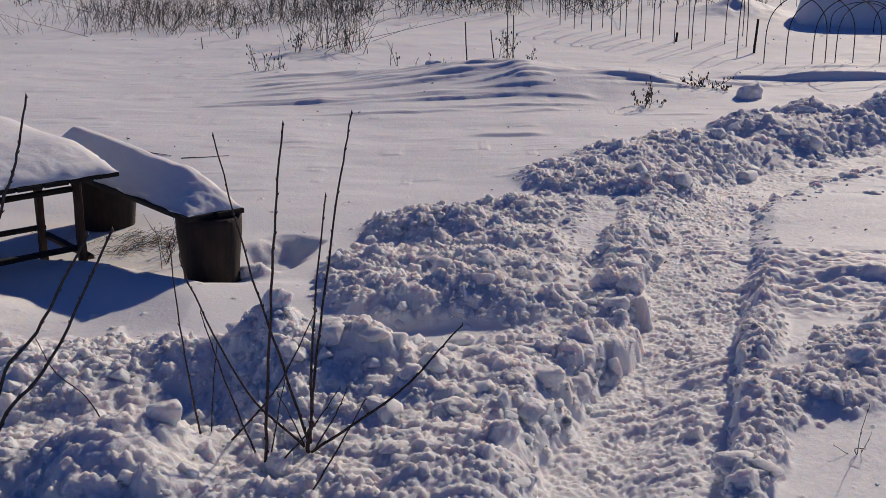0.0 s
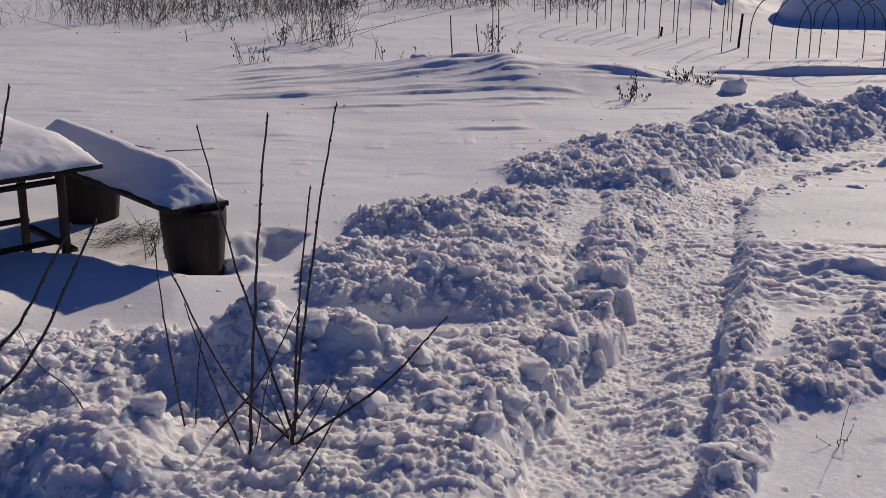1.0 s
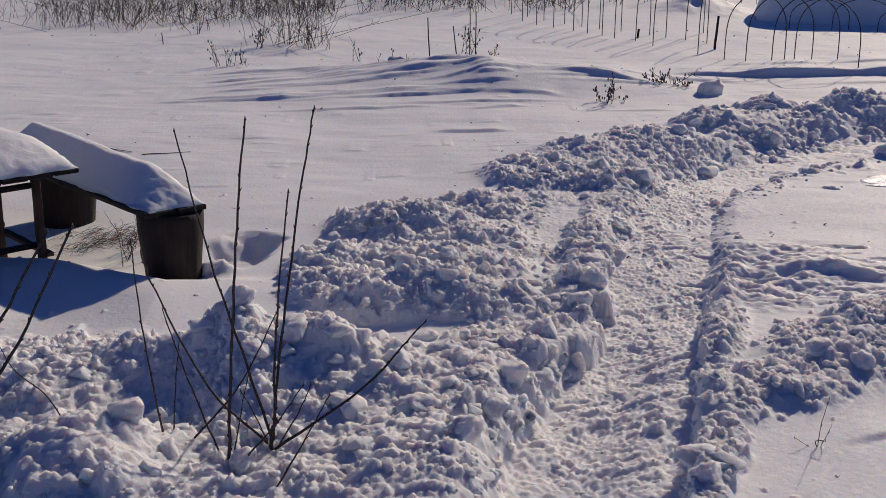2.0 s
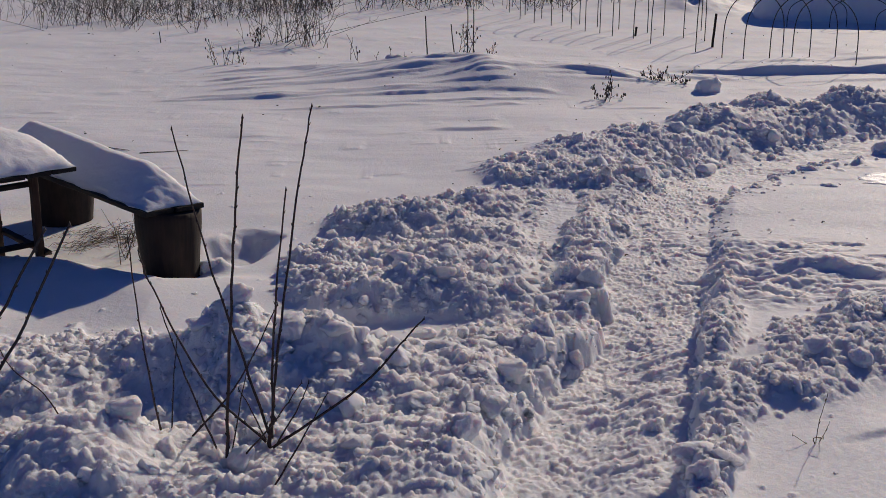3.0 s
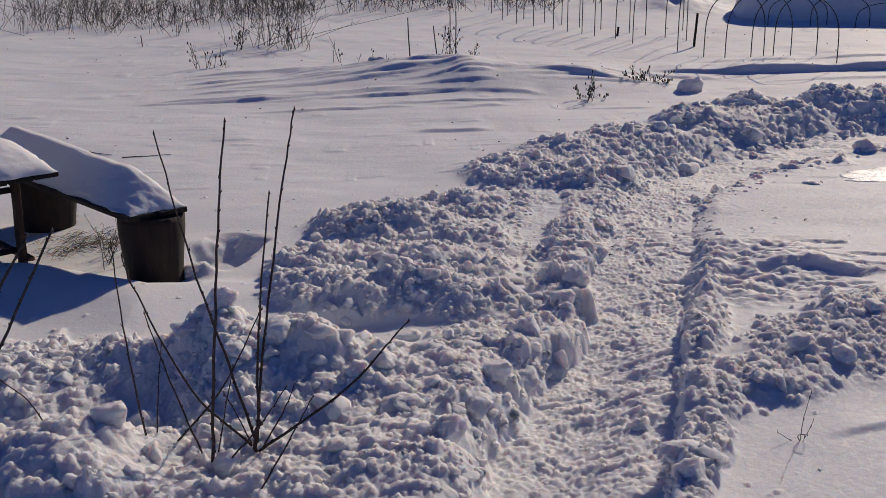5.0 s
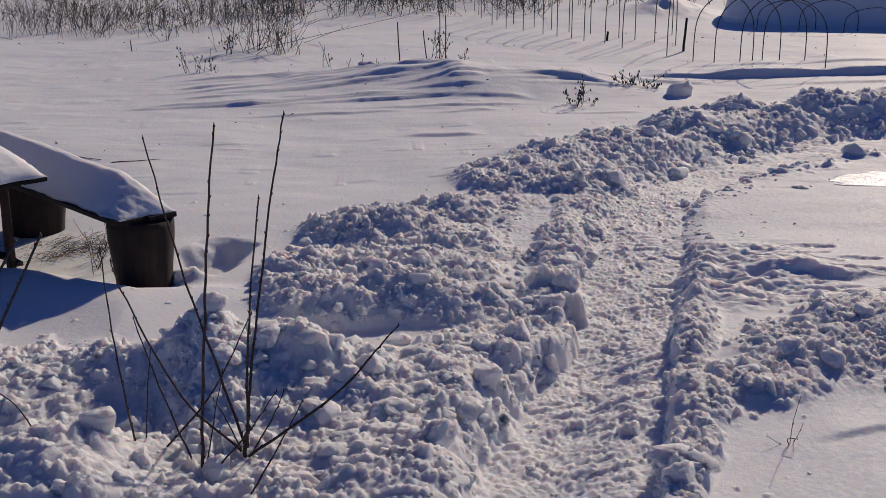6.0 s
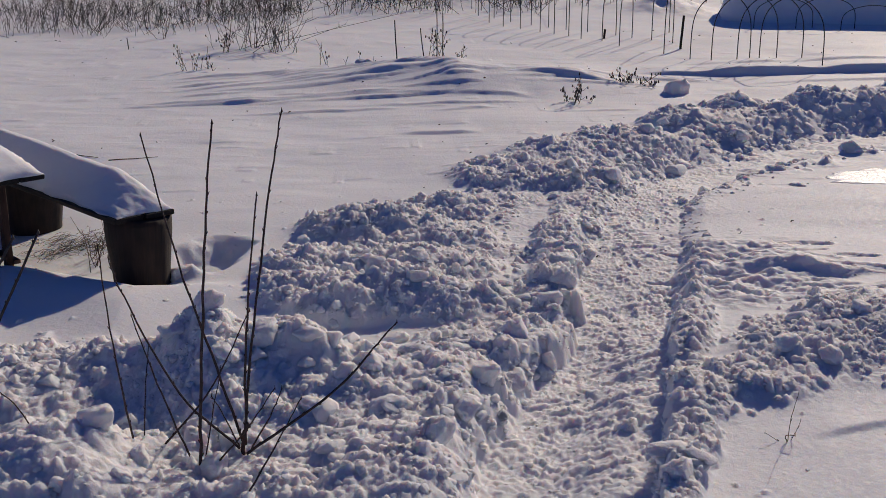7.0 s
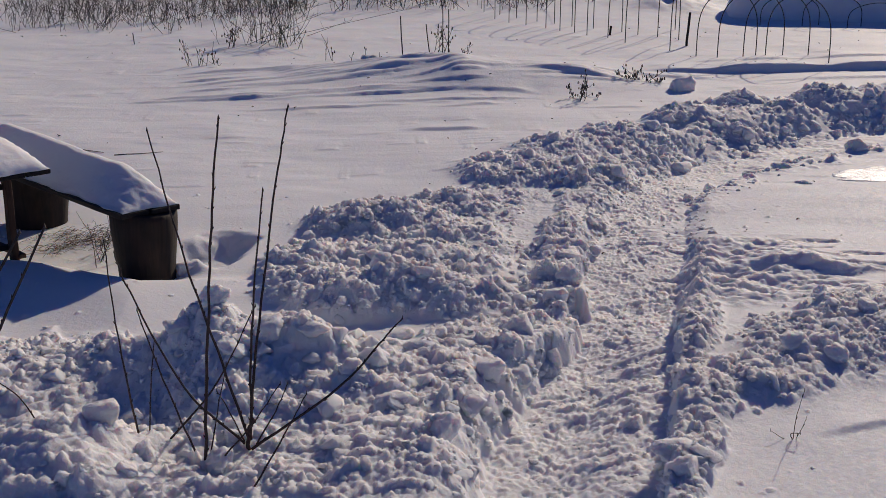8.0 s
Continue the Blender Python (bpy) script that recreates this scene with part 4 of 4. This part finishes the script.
def stick(name, foot, top, r0, r1, mat, label, category, group=""):
    f = Vector((foot[0], foot[1], height_at(*foot) - 0.2))
    t = Vector(top)
    pts = [f.lerp(t, k / 5) + Vector((random.uniform(-1, 1), random.uniform(-1, 1), 0)) * r0 * 0.3 - f for k in range(6)]
    ob = part(name, mesh_of(name, *tube(pts, r0, r1, 7), False), mat)
    ob.location = f
    return tagged(ob, label, category, group)


for foot, top, r in (((0.37, 17.94), (0.33, 17.94, 0.83), 0.011), ((0.80, 18.11), (0.72, 18.11, 0.69), 0.010), ((0.98, 18.23), (0.98, 18.23, 0.97), 0.009),
                     ((1.07, 18.22), (1.07, 18.22, 0.90), 0.010), ((-4.31, 21.49), (-4.34, 21.49, 0.20), 0.010)):
    stick("garden_stake", foot, top, r, r * 0.8, WIRE, "thin dark stake standing in the snow", "stake", "garden stakes")
stick("wooden_post", (5.50, 21.15), (5.54, 21.15, 0.56), 0.024, 0.022, DARK_WOOD, "short dark wooden post in the snow between hoops", "post")
stick("wooden_post", (4.42, 22.80), (4.45, 22.80, 0.15), 0.024, 0.022, DARK_WOOD, "low dark post stub just above the snow", "post")


# ---------------------------------------------------------------- dry weeds
def weed(r, tall, twigs, thick, heads=0.0, lean=0.25):
    """One dead stalk with side twigs; heads: chance of a seed head at a tip."""
    twig_pieces, head_pieces = [], []
    way = Vector((r.gauss(0, lean), r.gauss(0, lean), 1))
    pts = [Vector((0, 0, -0.06))]
    for k in range(4):
        pts.append(pts[-1] + (way + Vector((r.gauss(0, 0.12), r.gauss(0, 0.12), 0))) * tall / 4)
    stalk = tube(pts, thick, thick * 0.5, 4)
    ends = [pts[-1]]
    for _ in range(twigs):
        k = r.randint(1, 3)
        p = pts[k].lerp(pts[k + 1], r.random())
        out = Vector((r.gauss(0, 1), r.gauss(0, 1), r.uniform(0.4, 1.6))).normalized() * tall * r.uniform(0.15, 0.4)
        twig_pieces.append(tube([p, p + out * 0.5, p + out + Vector((0, 0, 0.02))], thick * 0.6, thick * 0.35, 3))
        ends.append(p + out)
    for e in ends:
        if r.random() < heads:
            s = thick * r.uniform(2.0, 3.6)
            head_pieces.append(tube([e - Vector((0, 0, s)), e, e + Vector((0, 0, s))], s * 0.6, s * 0.4, 5))
    return stalk, twig_pieces, head_pieces


r = random.Random(5)
# x, y, height, twigs, share of seed heads, stalks
FIELD_WEEDS = [
    (-2.86, 18.68, 0.45, 3, 0.5, 5), (-2.68, 18.67, 0.28, 2, 0.3, 3), (-2.45, 18.68, 0.22, 4, 0.9, 2), (-2.83, 20.53, 0.32, 0, 0, 1),
    (-1.34, 20.81, 0.5, 1, 0.3, 2), (-0.7, 19.05, 0.45, 2, 0.4, 3), (-0.45, 19.0, 0.3, 1, 0.8, 1), (-1.65, 21.07, 1.0, 4, 0.2, 7),
    (-2.13, 21.5, 1.0, 4, 0.2, 7), (-3.97, 22.94, 0.6, 3, 0.6, 5), (-2.6, 21.0, 0.45, 6, 0.9, 5),
]
DRIFT_WEEDS = [
    (-6.17, 25.11, 0.7, 3, 0.4, 4), (1.0, 18.25, 0.5, 4, 0.8, 6), (1.35, 18.4, 0.3, 4, 0.9, 3), (2.62, 15.4, 0.32, 7, 0.95, 6),
    (2.8, 15.6, 0.2, 5, 0.95, 3), (3.7, 16.75, 0.22, 8, 0.9, 8), (3.95, 16.8, 0.16, 6, 0.9, 5), (-2.05, 8.55, 0.4, 5, 0.0, 4),
    (-2.12, 8.75, 0.3, 5, 0.0, 4), (0.05, 18.6, 0.28, 1, 0.6, 1), (-0.2, 19.4, 0.2, 1, 1.0, 1), (2.15, 14.9, 0.12, 1, 0.0, 1),
]
for x, y, tall, twigs, heads, stalks in FIELD_WEEDS + DRIFT_WEEDS:
    clump = tagged(empty("dead_weed", pose(x, y, height_at(x, y))),
                   "clump of dark dead weed stalks standing in the snow" if stalks > 2 else "single dead weed stalk standing in the snow", "dead weed", "dead weeds")
    for _ in range(stalks):
        mat = STRAW if y < 10 else BARK_GREY
        stalk, twig_pieces, head_pieces = weed(r, tall * r.uniform(0.6, 1.05), twigs, 0.0028 + 0.00016 * y, heads, 1.1 if 16.5 < y < 17 else 0.25)
        ob = part("stalk", mesh_of("stalk", *stalk), mat, clump)
        for name, pieces in (("twig", twig_pieces), ("seed_head", head_pieces)):
            for piece in pieces:
                part(name, mesh_of(name, *piece), mat, ob)
        if stalks > 1:
            ob.location = (r.gauss(0, 0.06), r.gauss(0, 0.08), 0)

thicket = []
for count, x0, x1, y0, y1, tall, thick in ((1400, -8.5, -1.6, 23.5, 29, 0.55, 0.0048), (70, -2.9, -1.4, 20.8, 22.8, 0.7, 0.005), (1500, -3.0, 4.2, 27.4, 36, 0.85, 0.006),
                                           (700, -12, -1.0, 29, 38, 0.9, 0.008), (350, 3.5, 9.0, 29.5, 36, 0.8, 0.007)):
    for _ in range(count):
        x, y = r.uniform(x0, x1), y0 + (y1 - y0) * r.random() ** 0.8
        if value_noise(np.array([x * 0.9]), np.array([y * 0.7]), 77)[0] < r.uniform(-1.1, 0.5):
            continue
        o = Vector((x, y, height_at(x, y)))
        stalk, twig_pieces, head_pieces = weed(r, tall * r.uniform(0.5, 1.2), r.randint(1, 4), thick, 0.1, 0.3 if r.random() < 0.8 else 1.6)
        thicket += [([v + o for v in vs], fs) for vs, fs in [stalk] + twig_pieces + head_pieces]
tagged(part("dry_weeds", mesh_of("dry_weeds", *joined(thicket)), BARK_GREY), "thicket of dry brown weeds standing out of the snow", "weeds", kind="stuff")


# ---------------------------------------------------------------- snowed-in plant tunnel
def tunnel(length, wide, tall):
    n, m = 40, 28
    verts = []
    for i in range(n):
        t = i / (n - 1)
        x = length * t
        end = math.sqrt(max(0.0, 1 - (1 - min(1, t / 0.16)) ** 2)) if t < 0.16 else 1.0
        for k in range(m):
            a = math.pi * k / (m - 1)
            bulge = 1 + 0.05 * noise.noise(Vector((x * 0.6, k * 0.15, 3)))
            verts.append((x, -math.cos(a) * wide / 2 * (0.35 + 0.65 * end) * bulge, math.sin(a) ** 0.8 * tall * end * bulge - 0.12))
    faces = [(i * m + k, (i + 1) * m + k, (i + 1) * m + k + 1, i * m + k + 1) for i in range(n - 1) for k in range(m - 1)]
    faces += [tuple(range(m)), tuple((n - 1) * m + k for k in range(m))[::-1]]
    return mesh_of("plant_tunnel", verts, faces, True)


mound = part("plant_tunnel", tunnel(9.0, 3.6, 1.5), CAP_SNOW)
mound.matrix_basis = pose(7.9, 27.1, 0, 0, 0, -12)
tagged(mound, "low arched plant tunnel wholly covered with smooth snow", "tunnel")
